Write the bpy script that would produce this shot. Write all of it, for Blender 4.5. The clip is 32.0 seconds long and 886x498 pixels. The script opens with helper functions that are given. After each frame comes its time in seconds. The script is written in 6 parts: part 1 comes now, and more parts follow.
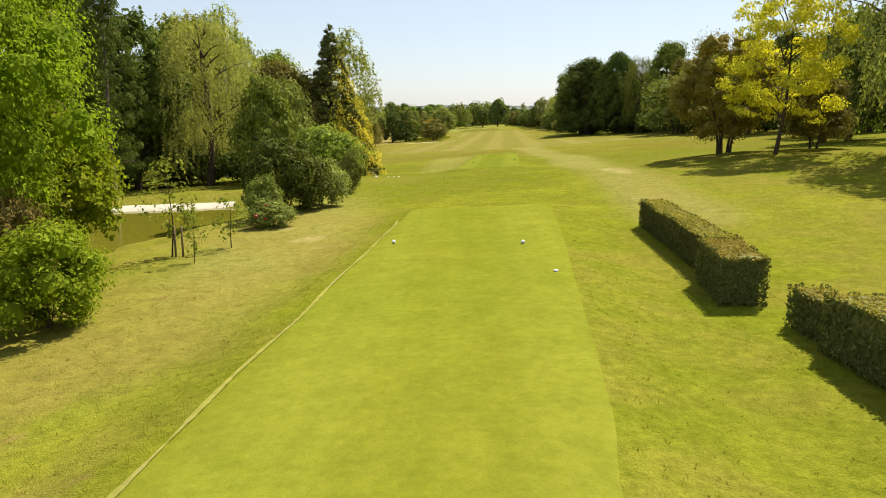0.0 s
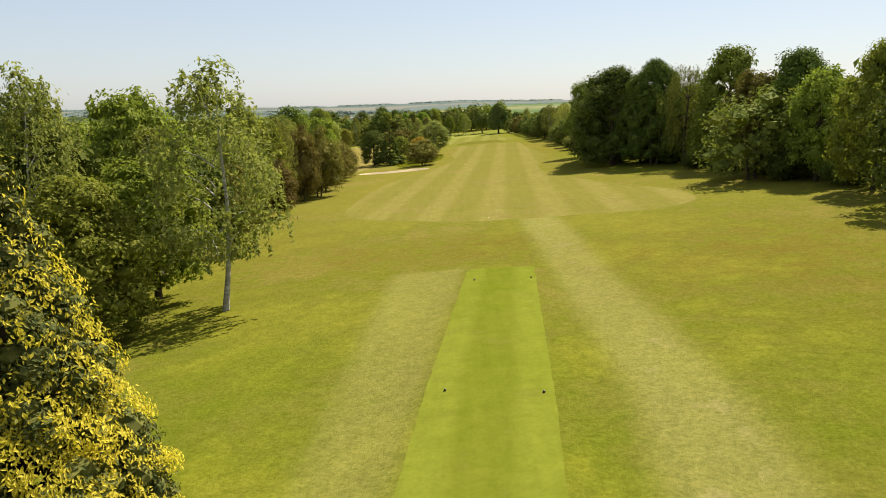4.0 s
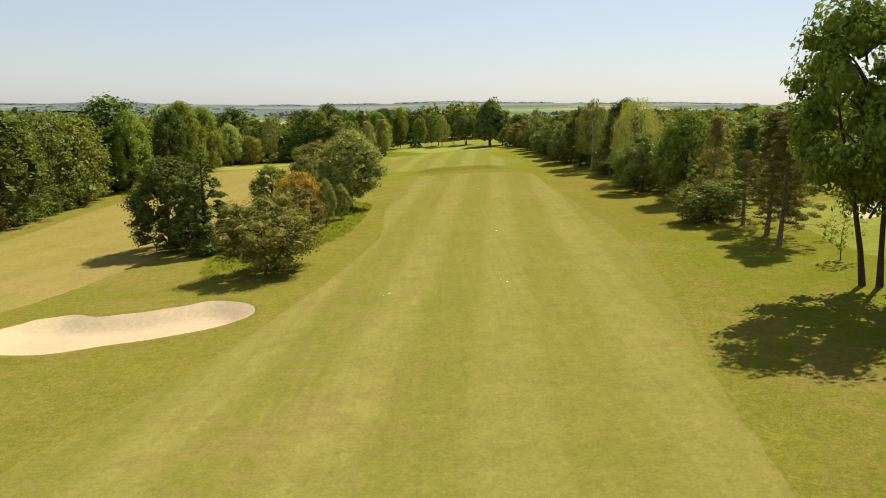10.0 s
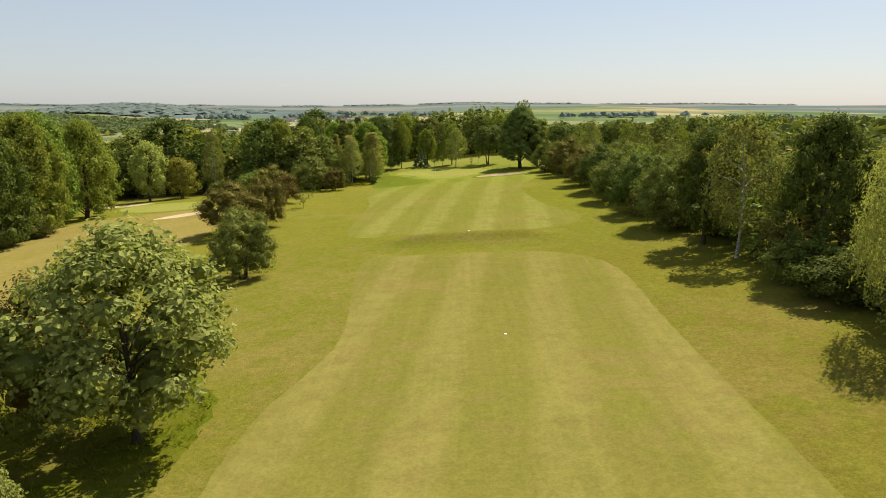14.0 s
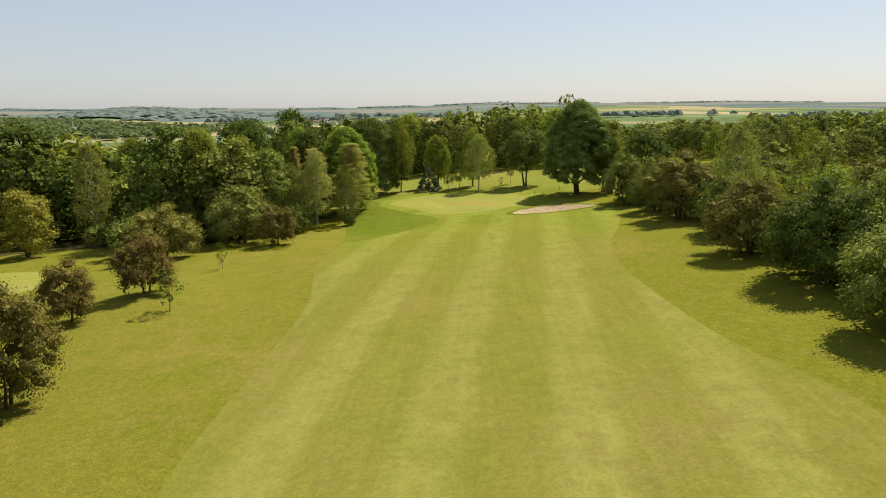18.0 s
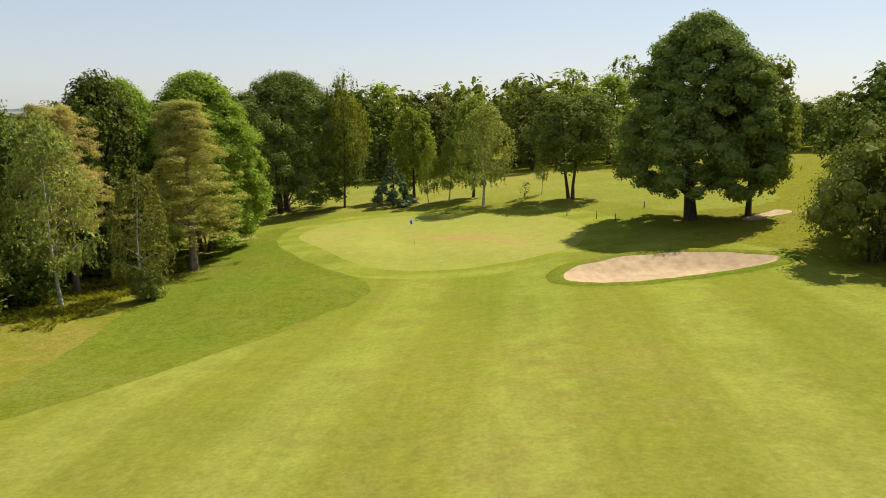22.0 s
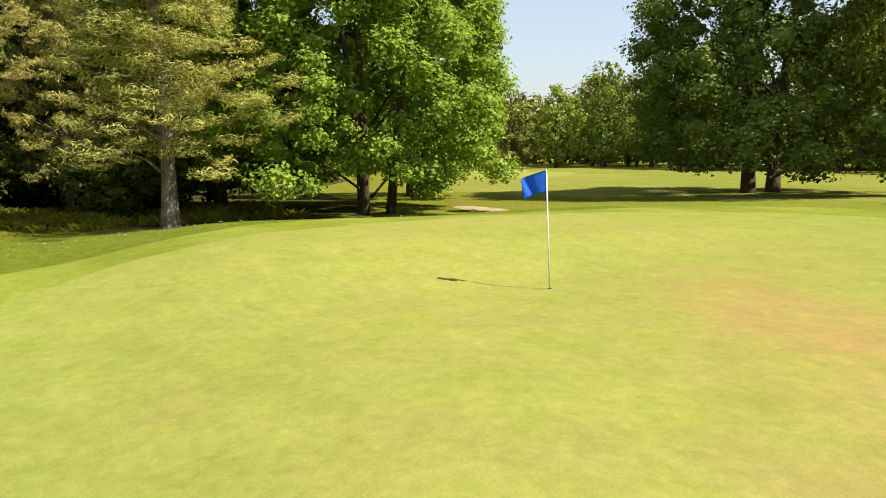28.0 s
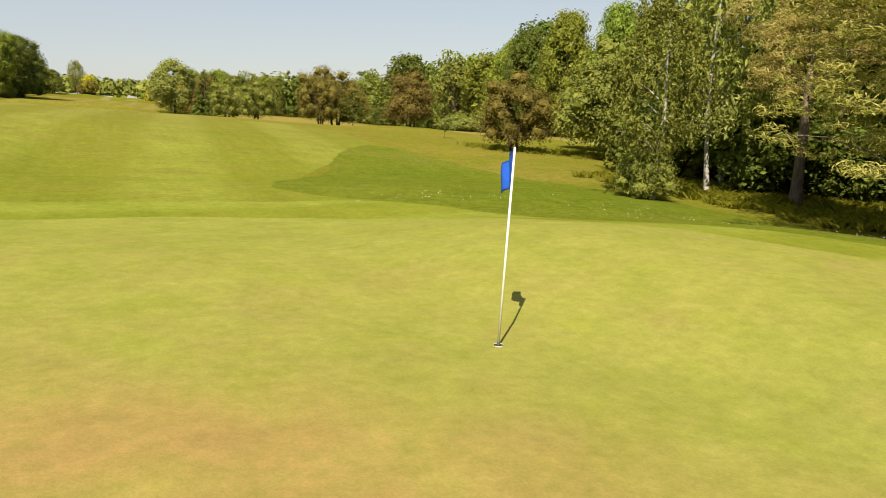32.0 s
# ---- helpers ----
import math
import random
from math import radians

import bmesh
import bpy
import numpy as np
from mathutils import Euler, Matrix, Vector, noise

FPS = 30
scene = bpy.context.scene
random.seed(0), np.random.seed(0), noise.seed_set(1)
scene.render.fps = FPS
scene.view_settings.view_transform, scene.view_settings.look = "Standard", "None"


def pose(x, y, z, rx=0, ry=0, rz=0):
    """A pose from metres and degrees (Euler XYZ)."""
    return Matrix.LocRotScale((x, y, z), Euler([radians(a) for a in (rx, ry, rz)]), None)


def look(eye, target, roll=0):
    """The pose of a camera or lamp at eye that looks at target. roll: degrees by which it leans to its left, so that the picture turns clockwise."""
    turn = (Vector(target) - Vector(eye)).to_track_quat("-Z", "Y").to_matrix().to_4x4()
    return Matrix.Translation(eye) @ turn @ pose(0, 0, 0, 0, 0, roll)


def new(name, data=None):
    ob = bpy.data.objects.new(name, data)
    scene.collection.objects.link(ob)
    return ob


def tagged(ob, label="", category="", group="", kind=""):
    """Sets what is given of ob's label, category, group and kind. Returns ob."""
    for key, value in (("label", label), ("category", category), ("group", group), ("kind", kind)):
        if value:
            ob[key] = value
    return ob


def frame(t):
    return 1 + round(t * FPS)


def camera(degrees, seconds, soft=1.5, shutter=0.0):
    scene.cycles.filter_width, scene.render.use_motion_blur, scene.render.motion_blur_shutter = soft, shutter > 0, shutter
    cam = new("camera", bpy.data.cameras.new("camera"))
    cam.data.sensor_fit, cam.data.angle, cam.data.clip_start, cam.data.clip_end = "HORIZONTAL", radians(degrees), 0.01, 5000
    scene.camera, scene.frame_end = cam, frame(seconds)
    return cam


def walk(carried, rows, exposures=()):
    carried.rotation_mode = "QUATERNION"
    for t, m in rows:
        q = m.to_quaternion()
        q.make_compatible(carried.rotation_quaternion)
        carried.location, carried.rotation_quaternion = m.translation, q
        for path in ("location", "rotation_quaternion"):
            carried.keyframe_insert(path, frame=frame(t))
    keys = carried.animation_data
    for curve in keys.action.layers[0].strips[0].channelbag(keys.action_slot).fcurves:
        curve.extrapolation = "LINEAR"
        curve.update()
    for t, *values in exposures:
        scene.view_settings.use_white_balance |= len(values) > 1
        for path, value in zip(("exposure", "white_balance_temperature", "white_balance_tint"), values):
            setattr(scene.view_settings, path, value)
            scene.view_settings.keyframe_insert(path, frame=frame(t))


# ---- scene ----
cam = camera(65.0, 32.0, 1.0)
PATH = [
    (0, (2.855, 0.407, 5.300), (2.853, 2.369, 4.913), 0.4),
    (0.5, (2.900, 2.016, 5.850), (2.899, 3.977, 5.459), 0.4),
    (1, (2.950, 4.061, 6.460), (2.951, 6.023, 6.068), 0.3),
    (1.5, (3.049, 6.627, 7.119), (3.049, 8.589, 6.726), 0.2),
    (2, (3.284, 10.280, 7.915), (3.279, 12.241, 7.523), -0.4),
    (2.5, (3.662, 15.603, 8.734), (3.656, 17.565, 8.345), -0.2),
    (3, (4.318, 22.741, 9.723), (4.306, 24.701, 9.330), -0.4),
    (3.5, (5.104, 31.984, 10.535), (5.092, 33.944, 10.139), -0.8),
    (4, (5.789, 40.631, 11.708), (5.777, 42.590, 11.306), -0.9),
    (4.5, (6.234, 49.627, 11.581), (6.227, 51.587, 11.181), -0.8),
    (6.5, (8.458, 94.777, 10.937), (8.470, 96.737, 10.539), -0.3),
    (7, (8.768, 106.067, 10.529), (8.787, 108.028, 10.134), -0.1),
    (7.5, (9.364, 117.485, 10.140), (9.386, 119.446, 9.748), -0.1),
    (8, (10.370, 128.619, 10.139), (10.393, 130.580, 9.746), -0.1),
    (8.5, (11.479, 139.904, 10.402), (11.503, 141.864, 10.001), -0.0),
    (9, (12.799, 150.827, 10.574), (12.818, 152.785, 10.168), 0.1),
    (9.5, (13.548, 161.347, 10.403), (13.571, 163.307, 10.003), 0.1),
    (10, (14.349, 171.404, 10.489), (14.376, 173.364, 10.090), 0.2),
    (10.5, (15.264, 180.556, 10.640), (15.291, 182.515, 10.240), 0.2),
    (11, (16.141, 190.318, 10.836), (16.162, 192.277, 10.429), 0.0),
    (11.5, (16.593, 200.367, 10.877), (16.610, 202.325, 10.466), -0.1),
    (12, (17.128, 208.472, 10.864), (17.133, 210.431, 10.460), -0.2),
    (12.5, (18.048, 216.387, 11.493), (18.041, 218.347, 11.092), -0.1),
    (13, (18.434, 225.333, 12.023), (18.418, 227.293, 11.621), 0.0),
    (13.5, (18.992, 234.544, 12.523), (18.959, 236.503, 12.122), 0.1),
    (14, (18.580, 242.335, 12.613), (18.537, 244.295, 12.215), 0.2),
    (14.5, (18.169, 250.127, 12.703), (18.114, 252.086, 12.307), 0.3),
    (16.5, (17.259, 282.436, 13.523), (17.174, 284.394, 13.126), 0.0),
    (17, (17.149, 291.068, 13.081), (17.064, 293.026, 12.684), -0.1),
    (17.5, (17.126, 299.978, 12.368), (17.036, 301.937, 11.972), -0.4),
    (18, (16.899, 308.827, 11.809), (16.808, 310.786, 11.414), -0.4),
    (18.5, (16.790, 317.834, 11.353), (16.699, 319.792, 10.957), -0.2),
    (19, (16.679, 326.629, 10.694), (16.594, 328.587, 10.297), 0.1),
    (19.5, (16.630, 335.270, 9.988), (16.551, 337.228, 9.589), 0.2),
    (20, (16.679, 344.079, 8.890), (16.603, 346.039, 8.501), 0.0),
    (20.5, (16.838, 352.980, 7.962), (16.761, 354.941, 7.578), 0.0),
    (21, (17.192, 361.595, 6.896), (17.101, 363.556, 6.515), 0.0),
    (21.5, (17.597, 369.478, 5.917), (17.489, 371.439, 5.537), -0.0),
    (22, (18.502, 377.424, 5.190), (18.368, 379.383, 4.808), 0.0),
    (22.5, (19.631, 384.929, 4.693), (19.462, 386.884, 4.307), 0.1),
    (23, (20.890, 391.679, 4.253), (20.655, 393.627, 3.865), -0.1),
    (23.5, (21.948, 397.777, 3.362), (21.604, 399.709, 2.976), 0.1),
    (24, (22.741, 402.473, 2.315), (22.251, 404.373, 1.931), 0.3),
    (24.5, (23.359, 406.555, 1.245), (22.703, 408.405, 0.863), 0.3),
    (26.5, (24.020, 420.452, -1.502), (22.699, 421.905, -1.880), 0.0),
    (27, (23.756, 423.073, -1.935), (22.258, 424.343, -2.314), 0.5),
    (27.5, (23.201, 425.455, -2.211), (21.547, 426.513, -2.596), 0.8),
    (28, (22.661, 427.680, -2.419), (20.869, 428.480, -2.805), 0.8),
    (28.5, (22.100, 430.046, -2.552), (20.204, 430.543, -2.944), 0.5),
    (29, (21.557, 432.273, -2.710), (19.603, 432.429, -3.098), 0.2),
    (29.5, (21.058, 434.352, -2.812), (19.111, 434.126, -3.200), 0.0),
    (30, (20.347, 436.059, -2.966), (18.486, 435.444, -3.352), 0.1),
    (30.5, (19.821, 437.503, -2.942), (18.113, 436.545, -3.335), -0.0),
    (31, (18.838, 438.844, -2.967), (17.366, 437.553, -3.359), -0.1),
    (31.5, (17.573, 440.086, -2.987), (16.391, 438.525, -3.379), 0.0),
    (32, (15.919, 440.798, -2.990), (15.075, 439.033, -3.387), 0.2),
]
walk(cam, [(t, look(eye, target, roll)) for t, eye, target, roll in PATH], [(0, 1.02, 6500, 11), (2, 0.92, 6550, 12), (3, 0.92, 6600, 12), (4.5, 0.84, 6600, 12), (8, 0.82, 6600, 12), (13, 0.70, 6600, 12), (20, 0.68, 6600, 12), (23.5, 0.96, 6650, 12), (26.5, 1.1, 6420, 10.3), (29, 1.05, 6350, 10.8), (30, 0.97, 6250, 11.4), (31, 0.86, 6000, 12), (32, 0.74, 7100, 13)])

# ---- light ----
SUN_DIR = Vector((0.611, 0.791, 1.25)).normalized()
world = bpy.data.worlds.new("sky")
scene.world = world
world.use_nodes = True
wn = world.node_tree
sky = wn.nodes.new("ShaderNodeTexSky")
sky.sky_type = "NISHITA"
sky.sun_disc = False
sky.sun_elevation = math.asin(SUN_DIR.z)
sky.sun_rotation = math.atan2(SUN_DIR.x, SUN_DIR.y)
sky.air_density, sky.dust_density, sky.ozone_density = 1.0, 0.7, 1.6
wn.nodes["Background"].inputs["Strength"].default_value = 0.065
haze = wn.nodes.new("ShaderNodeMix")  # thin summer haze over the blue
haze.data_type = "RGBA"
haze.inputs[0].default_value = 0.50
haze.inputs[7].default_value = (6.0, 6.6, 7.3, 1)
wn.links.new(sky.outputs[0], haze.inputs[6])
wn.links.new(haze.outputs[2], wn.nodes["Background"].inputs["Color"])
lamp = bpy.data.lights.new("sun", "SUN")
lamp.energy, lamp.angle, lamp.color = 5.0, radians(0.53), (1.0, 0.93, 0.80)
sun = new("sun", lamp)
sun.matrix_world = look(SUN_DIR * 300, (0, 0, 0))


# ---- materials ----
def nodes_of(name):
    m = bpy.data.materials.new(name)
    m.use_nodes = True
    t = m.node_tree
    return m, t, t.nodes["Principled BSDF"]


def link(t, a, b):
    t.links.new(a, b)


def noise_node(t, vec, scale, detail=3.0, rough=0.55):
    n = t.nodes.new("ShaderNodeTexNoise")
    n.inputs["Scale"].default_value = scale
    n.inputs["Detail"].default_value = detail
    n.inputs["Roughness"].default_value = rough
    link(t, vec, n.inputs["Vector"])
    return n.outputs["Fac"]


def ramp(t, fac, a, b, lo=0.0, hi=1.0):
    n = t.nodes.new("ShaderNodeMapRange")
    n.inputs["From Min"].default_value = a
    n.inputs["From Max"].default_value = b
    n.inputs["To Min"].default_value = lo
    n.inputs["To Max"].default_value = hi
    link(t, fac, n.inputs["Value"])
    return n.outputs["Result"]


def mix(t, fac, a, b, kind="MIX"):
    n = t.nodes.new("ShaderNodeMix")
    n.data_type, n.blend_type = "RGBA", kind
    for v, sock in ((fac, n.inputs[0]), (a, n.inputs[6]), (b, n.inputs[7])):
        if isinstance(v, (int, float)):
            sock.default_value = v
        elif isinstance(v, tuple):
            sock.default_value = (*v, 1)
        else:
            link(t, v, sock)
    return n.outputs[2]


def math_node(t, op, a, b=0.0):
    n = t.nodes.new("ShaderNodeMath")
    n.operation = op
    for v, sock in ((a, n.inputs[0]), (b, n.inputs[1])):
        if isinstance(v, (int, float)):
            sock.default_value = v
        else:
            link(t, v, sock)
    return n.outputs[0]


def place_node(t, scale=(1, 1, 1), turn=0.0):
    g = t.nodes.new("ShaderNodeNewGeometry")
    n = t.nodes.new("ShaderNodeMapping")
    n.inputs["Scale"].default_value = scale
    n.inputs["Rotation"].default_value = (0, 0, turn)
    link(t, g.outputs["Position"], n.inputs["Vector"])
    return n.outputs["Vector"]


def bump(t, bsdf, height, strength, dist):
    n = t.nodes.new("ShaderNodeBump")
    n.inputs["Strength"].default_value = strength
    n.inputs["Distance"].default_value = dist
    link(t, height, n.inputs["Height"])
    link(t, n.outputs[0], bsdf.inputs["Normal"])


def grass(name, main, other, dry, dry_at=0.62, stripe=None, coarse=1.0, strength=0.5, tall=0.05, worn=None, grit=1.0, scorch=None, greener=None):
    """Turf: patches at three sizes, dry spots, mowing stripes, blades as relief. stripe: width, turn, phase, depth."""
    m, t, bsdf = nodes_of(name)
    p = place_node(t)
    big, mid = noise_node(t, p, 0.07 * coarse, 3), noise_node(t, p, 0.55 * coarse, 4)
    fine, blade = noise_node(t, p, 6.0, 4, 0.7), noise_node(t, p, 38.0, 2, 0.7)
    col = mix(t, ramp(t, big, 0.40, 0.60), main, other)
    if stripe:
        width, turn, phase, depth = stripe
        v = place_node(t, (1 / width, 1 / width, 1), turn)
        sep = t.nodes.new("ShaderNodeSeparateXYZ")
        link(t, v, sep.inputs[0])
        wob = math_node(t, "ADD", sep.outputs[0], math_node(t, "MULTIPLY", mid, 0.22))
        wave = math_node(t, "SINE", math_node(t, "MULTIPLY", math_node(t, "ADD", wob, phase), math.pi))
        col = mix(t, math_node(t, "MULTIPLY", ramp(t, wave, -0.25, 0.65, 0.0, depth), ramp(t, big, 0.3, 0.6, 0.45, 1.0)), col, tuple(min(1, c * k) for c, k in zip(main, (1.34, 1.28, 1.75))))
    spot = math_node(t, "ADD", math_node(t, "MULTIPLY", big, 0.55), math_node(t, "MULTIPLY", mid, 0.45))
    col = mix(t, ramp(t, spot, dry_at - 0.06, dry_at + 0.07), col, dry)
    if greener:
        sep = t.nodes.new("ShaderNodeSeparateXYZ")
        link(t, p, sep.inputs[0])
        col = mix(t, ramp(t, math_node(t, "ADD", sep.outputs[1], math_node(t, "MULTIPLY", big, 24)), *greener), col, mix(t, 1.0, col, (0.91, 1.06, 0.68), "MULTIPLY"))
    if scorch:
        blotch = noise_node(t, p, 1.1, 5, 0.68)
        col = mix(t, ramp(t, blotch, 0.44, 0.64, 0.0, 0.75), col, mix(t, 1.0, col, (0.86, 0.94, 0.70), "MULTIPLY"))
        col = mix(t, ramp(t, noise_node(t, p, 2.6, 4, 0.7), 0.56, 0.72, 0.0, 0.7), col, mix(t, 1.0, col, (1.12, 1.06, 1.25), "MULTIPLY"))
        at = t.nodes.new("ShaderNodeAttribute")
        at.attribute_name = "wear"
        rub = math_node(t, "MULTIPLY", at.outputs["Fac"], ramp(t, math_node(t, "ADD", mid, math_node(t, "MULTIPLY", fine, 0.35)), 0.42, 0.85, 0.15, 1.0))
        col = mix(t, rub, col, scorch)
    if worn:
        at = t.nodes.new("ShaderNodeAttribute")
        at.attribute_name = "wear"
        rub = math_node(t, "MULTIPLY", at.outputs["Fac"], ramp(t, math_node(t, "ADD", mid, math_node(t, "MULTIPLY", fine, 0.3)), 0.35, 0.75, 0.55, 1.0))
        col = mix(t, rub, col, worn)
        col = mix(t, ramp(t, math_node(t, "ADD", rub, math_node(t, "MULTIPLY", mid, 0.7)), 1.36, 1.62), col, (0.46, 0.37, 0.19))
        sep = t.nodes.new("ShaderNodeSeparateXYZ")
        link(t, p, sep.inputs[0])
        dryness = ramp(t, at.outputs["Fac"], 0.1, 0.9, 1.0, 0.2)
        col = mix(t, math_node(t, "MULTIPLY", ramp(t, sep.outputs[1], 20, 140, 0.85, 0.0), dryness), col, mix(t, 1.0, col, mix(t, math_node(t, "MULTIPLY", ramp(t, math_node(t, "ADD", big, math_node(t, "MULTIPLY", mid, 0.3)), 0.52, 0.64), ramp(t, sep.outputs[1], 28, 60, 0.3, 1.0)), (1.09, 1.25, 0.52), (0.62, 0.82, 0.30)), "MULTIPLY"))
        so = t.nodes.new("ShaderNodeAttribute")
        so.attribute_name = "soil"
        bare = ramp(t, math_node(t, "ADD", so.outputs["Fac"], math_node(t, "MULTIPLY", fine, 0.8)), 0.86, 1.12)
        col = mix(t, bare, col, (0.23, 0.150, 0.060))
        lu = t.nodes.new("ShaderNodeAttribute")
        lu.attribute_name = "lush"
        uneven = ramp(t, math_node(t, "ADD", math_node(t, "MULTIPLY", mid, 0.5), math_node(t, "MULTIPLY", noise_node(t, p, 0.3, 4, 0.65), 0.7)), 0.48, 0.74, 0.15, 1.0)
        col = mix(t, math_node(t, "MULTIPLY", lu.outputs["Fac"], uneven), col, (0.128, 0.158, 0.010))
        br = t.nodes.new("ShaderNodeAttribute")
        br.attribute_name = "rusty"
        col = mix(t, math_node(t, "MULTIPLY", br.outputs["Fac"], uneven), col, (0.168, 0.124, 0.022))
        dr = t.nodes.new("ShaderNodeAttribute")
        dr.attribute_name = "parched"
        thirst = math_node(t, "MULTIPLY", dr.outputs["Fac"], ramp(t, math_node(t, "ADD", math_node(t, "MULTIPLY", mid, 0.6), math_node(t, "MULTIPLY", noise_node(t, p, 0.23, 3), 0.7)), 0.52, 0.80, 0.10, 0.85))
        col = mix(t, thirst, col, mix(t, ramp(t, fine, 0.35, 0.65), (0.292, 0.224, 0.058), (0.238, 0.198, 0.040)))
    col = mix(t, ramp(t, mid, 0.3, 0.7, 0.0, 0.35), col, tuple(c * 0.72 for c in main))
    lo, hi = tuple(1 - grit * v for v in (0.26, 0.24, 0.3)), tuple(1 + grit * v for v in (0.2, 0.18, 0.2))
    col = mix(t, ramp(t, fine, 0.25, 0.75, 0.0, 1.0), mix(t, 1.0, col, lo, "MULTIPLY"), mix(t, 1.0, col, hi, "MULTIPLY"))
    if stripe:  # fine streaks along the mower's way
        streak = noise_node(t, place_node(t, (2.2, 0.07, 1), stripe[1]), 1.0, 4, 0.6)
        col = mix(t, 1.0, col, mix(t, ramp(t, streak, 0.32, 0.68), (0.955, 0.96, 0.945), (1.05, 1.045, 1.06)), "MULTIPLY")
        blot = noise_node(t, p, 0.22, 4, 0.6)
        col = mix(t, ramp(t, blot, 0.52, 0.70, 0.0, 0.55), col, mix(t, 1.0, col, (0.86, 0.93, 0.74), "MULTIPLY"))
    tuft = noise_node(t, p, 1.9, 3, 0.65)
    col = mix(t, 1.0, col, mix(t, ramp(t, tuft, 0.36, 0.64), tuple(1 - grit * v for v in (0.085, 0.070, 0.10)), tuple(1 + grit * v for v in (0.075, 0.065, 0.075))), "MULTIPLY")
    col = mix(t, ramp(t, blade, 0.3, 0.7, 0.0, 0.6 * grit), col, mix(t, 1.0, col, (0.62, 0.66, 0.55), "MULTIPLY"))
    link(t, col, bsdf.inputs["Base Color"])
    bsdf.inputs["Roughness"].default_value = 0.85
    bsdf.inputs["Specular IOR Level"].default_value = 0.0
    bump(t, bsdf, math_node(t, "ADD", math_node(t, "MULTIPLY", fine, 0.7), math_node(t, "MULTIPLY", blade, 0.5)), strength, tall)
    return m


def leafy(name, main, other, tint=0.2, through_light=0.2):
    """Leaves: shade varies leaf by leaf and tree by tree, some light comes through."""
    m, t, bsdf = nodes_of(name)
    g = t.nodes.new("ShaderNodeNewGeometry")
    o = t.nodes.new("ShaderNodeObjectInfo")
    col = mix(t, g.outputs["Random Per Island"], main, other)
    h = t.nodes.new("ShaderNodeHueSaturation")
    link(t, col, h.inputs["Color"])
    link(t, ramp(t, o.outputs["Random"], 0, 1, 0.5 - 0.022, 0.5 + 0.008), h.inputs["Hue"])
    link(t, ramp(t, o.outputs["Random"], 0, 1, 1 - tint, 1 + tint), h.inputs["Value"])
    patch = noise_node(t, place_node(t), 0.6, 2)
    col = mix(t, ramp(t, patch, 0.3, 0.7, 0.0, 0.5), h.outputs[0], mix(t, 1.0, h.outputs[0], (1.35, 1.3, 1.1), "MULTIPLY"))
    link(t, col, bsdf.inputs["Base Color"])
    bsdf.inputs["Roughness"].default_value = 0.65
    bsdf.inputs["Specular IOR Level"].default_value = 0.02
    tr = t.nodes.new("ShaderNodeBsdfTranslucent")
    link(t, mix(t, 1.0, col, (1.22, 1.28, 0.66), "MULTIPLY"), tr.inputs["Color"])
    ms = t.nodes.new("ShaderNodeMixShader")
    ms.inputs[0].default_value = through_light
    link(t, bsdf.outputs[0], ms.inputs[1])
    link(t, tr.outputs[0], ms.inputs[2])
    link(t, ms.outputs[0], t.nodes["Material Output"].inputs["Surface"])
    return m


def plain(name, col, rough=0.6, vary=0.25, scale=20.0, relief=0.0, metal=0.0, stretch=(1, 1, 1)):
    m, t, bsdf = nodes_of(name)
    p = place_node(t, stretch)
    n, n2 = noise_node(t, p, scale, 4), noise_node(t, p, scale * 0.17, 3)
    c = mix(t, ramp(t, n, 0.3, 0.7), tuple(v * (1 - vary) for v in col), tuple(min(1, v * (1 + vary)) for v in col))
    c = mix(t, ramp(t, n2, 0.35, 0.7, 0.0, vary), c, tuple(v * 0.55 for v in col))
    link(t, c, bsdf.inputs["Base Color"])
    bsdf.inputs["Roughness"].default_value, bsdf.inputs["Metallic"].default_value = rough, metal
    if rough > 0.8:
        bsdf.inputs["Specular IOR Level"].default_value = 0.05
    if relief:
        bump(t, bsdf, n, 0.6, relief)
    return m


ROUGH = grass("rough_grass", (0.198, 0.180, 0.031), (0.170, 0.166, 0.025), (0.242, 0.192, 0.054), 0.55, None, 1.0, 0.8, 0.07, (0.262, 0.240, 0.072), 1.25, None, (290, 350, 0.0, 0.65))
FAIRWAY = grass("fairway_grass", (0.190, 0.170, 0.038), (0.176, 0.164, 0.033), (0.225, 0.178, 0.056), 0.58, (3.7, 0.085, 0.2, 0.62), 1.0, 0.4, 0.035, None, 0.85)
FAIRWAY_B = grass("fairway_grass_greener", (0.178, 0.178, 0.034), (0.190, 0.176, 0.036), (0.220, 0.186, 0.054), 0.60, (3.7, 0.085, 0.2, 0.85), 1.0, 0.4, 0.035, None, 0.85, None, (385, 425))
TEE = grass("tee_grass", (0.162, 0.178, 0.016), (0.180, 0.184, 0.018), (0.190, 0.190, 0.022), 0.70, (1.9, 0.05, 0.1, 0.42), 2.2, 0.4, 0.03, None, 0.65)
DRY_LINE = grass("dry_line_grass", (0.290, 0.270, 0.060), (0.255, 0.250, 0.050), (0.330, 0.290, 0.110), 0.55, None, 3.0, 0.5, 0.03)
TEE_B = grass("forward_tee_grass", (0.130, 0.150, 0.013), (0.146, 0.158, 0.018), (0.205, 0.185, 0.040), 0.62, (2.0, 0.097, 0.975, 1.0), 1.6, 0.3, 0.02, None, 0.5)
GREEN = grass("green_grass", (0.232, 0.242, 0.054), (0.250, 0.248, 0.058), (0.278, 0.242, 0.074), 0.61, None, 1.6, 0.4, 0.016, None, 0.62, (0.322, 0.198, 0.080))
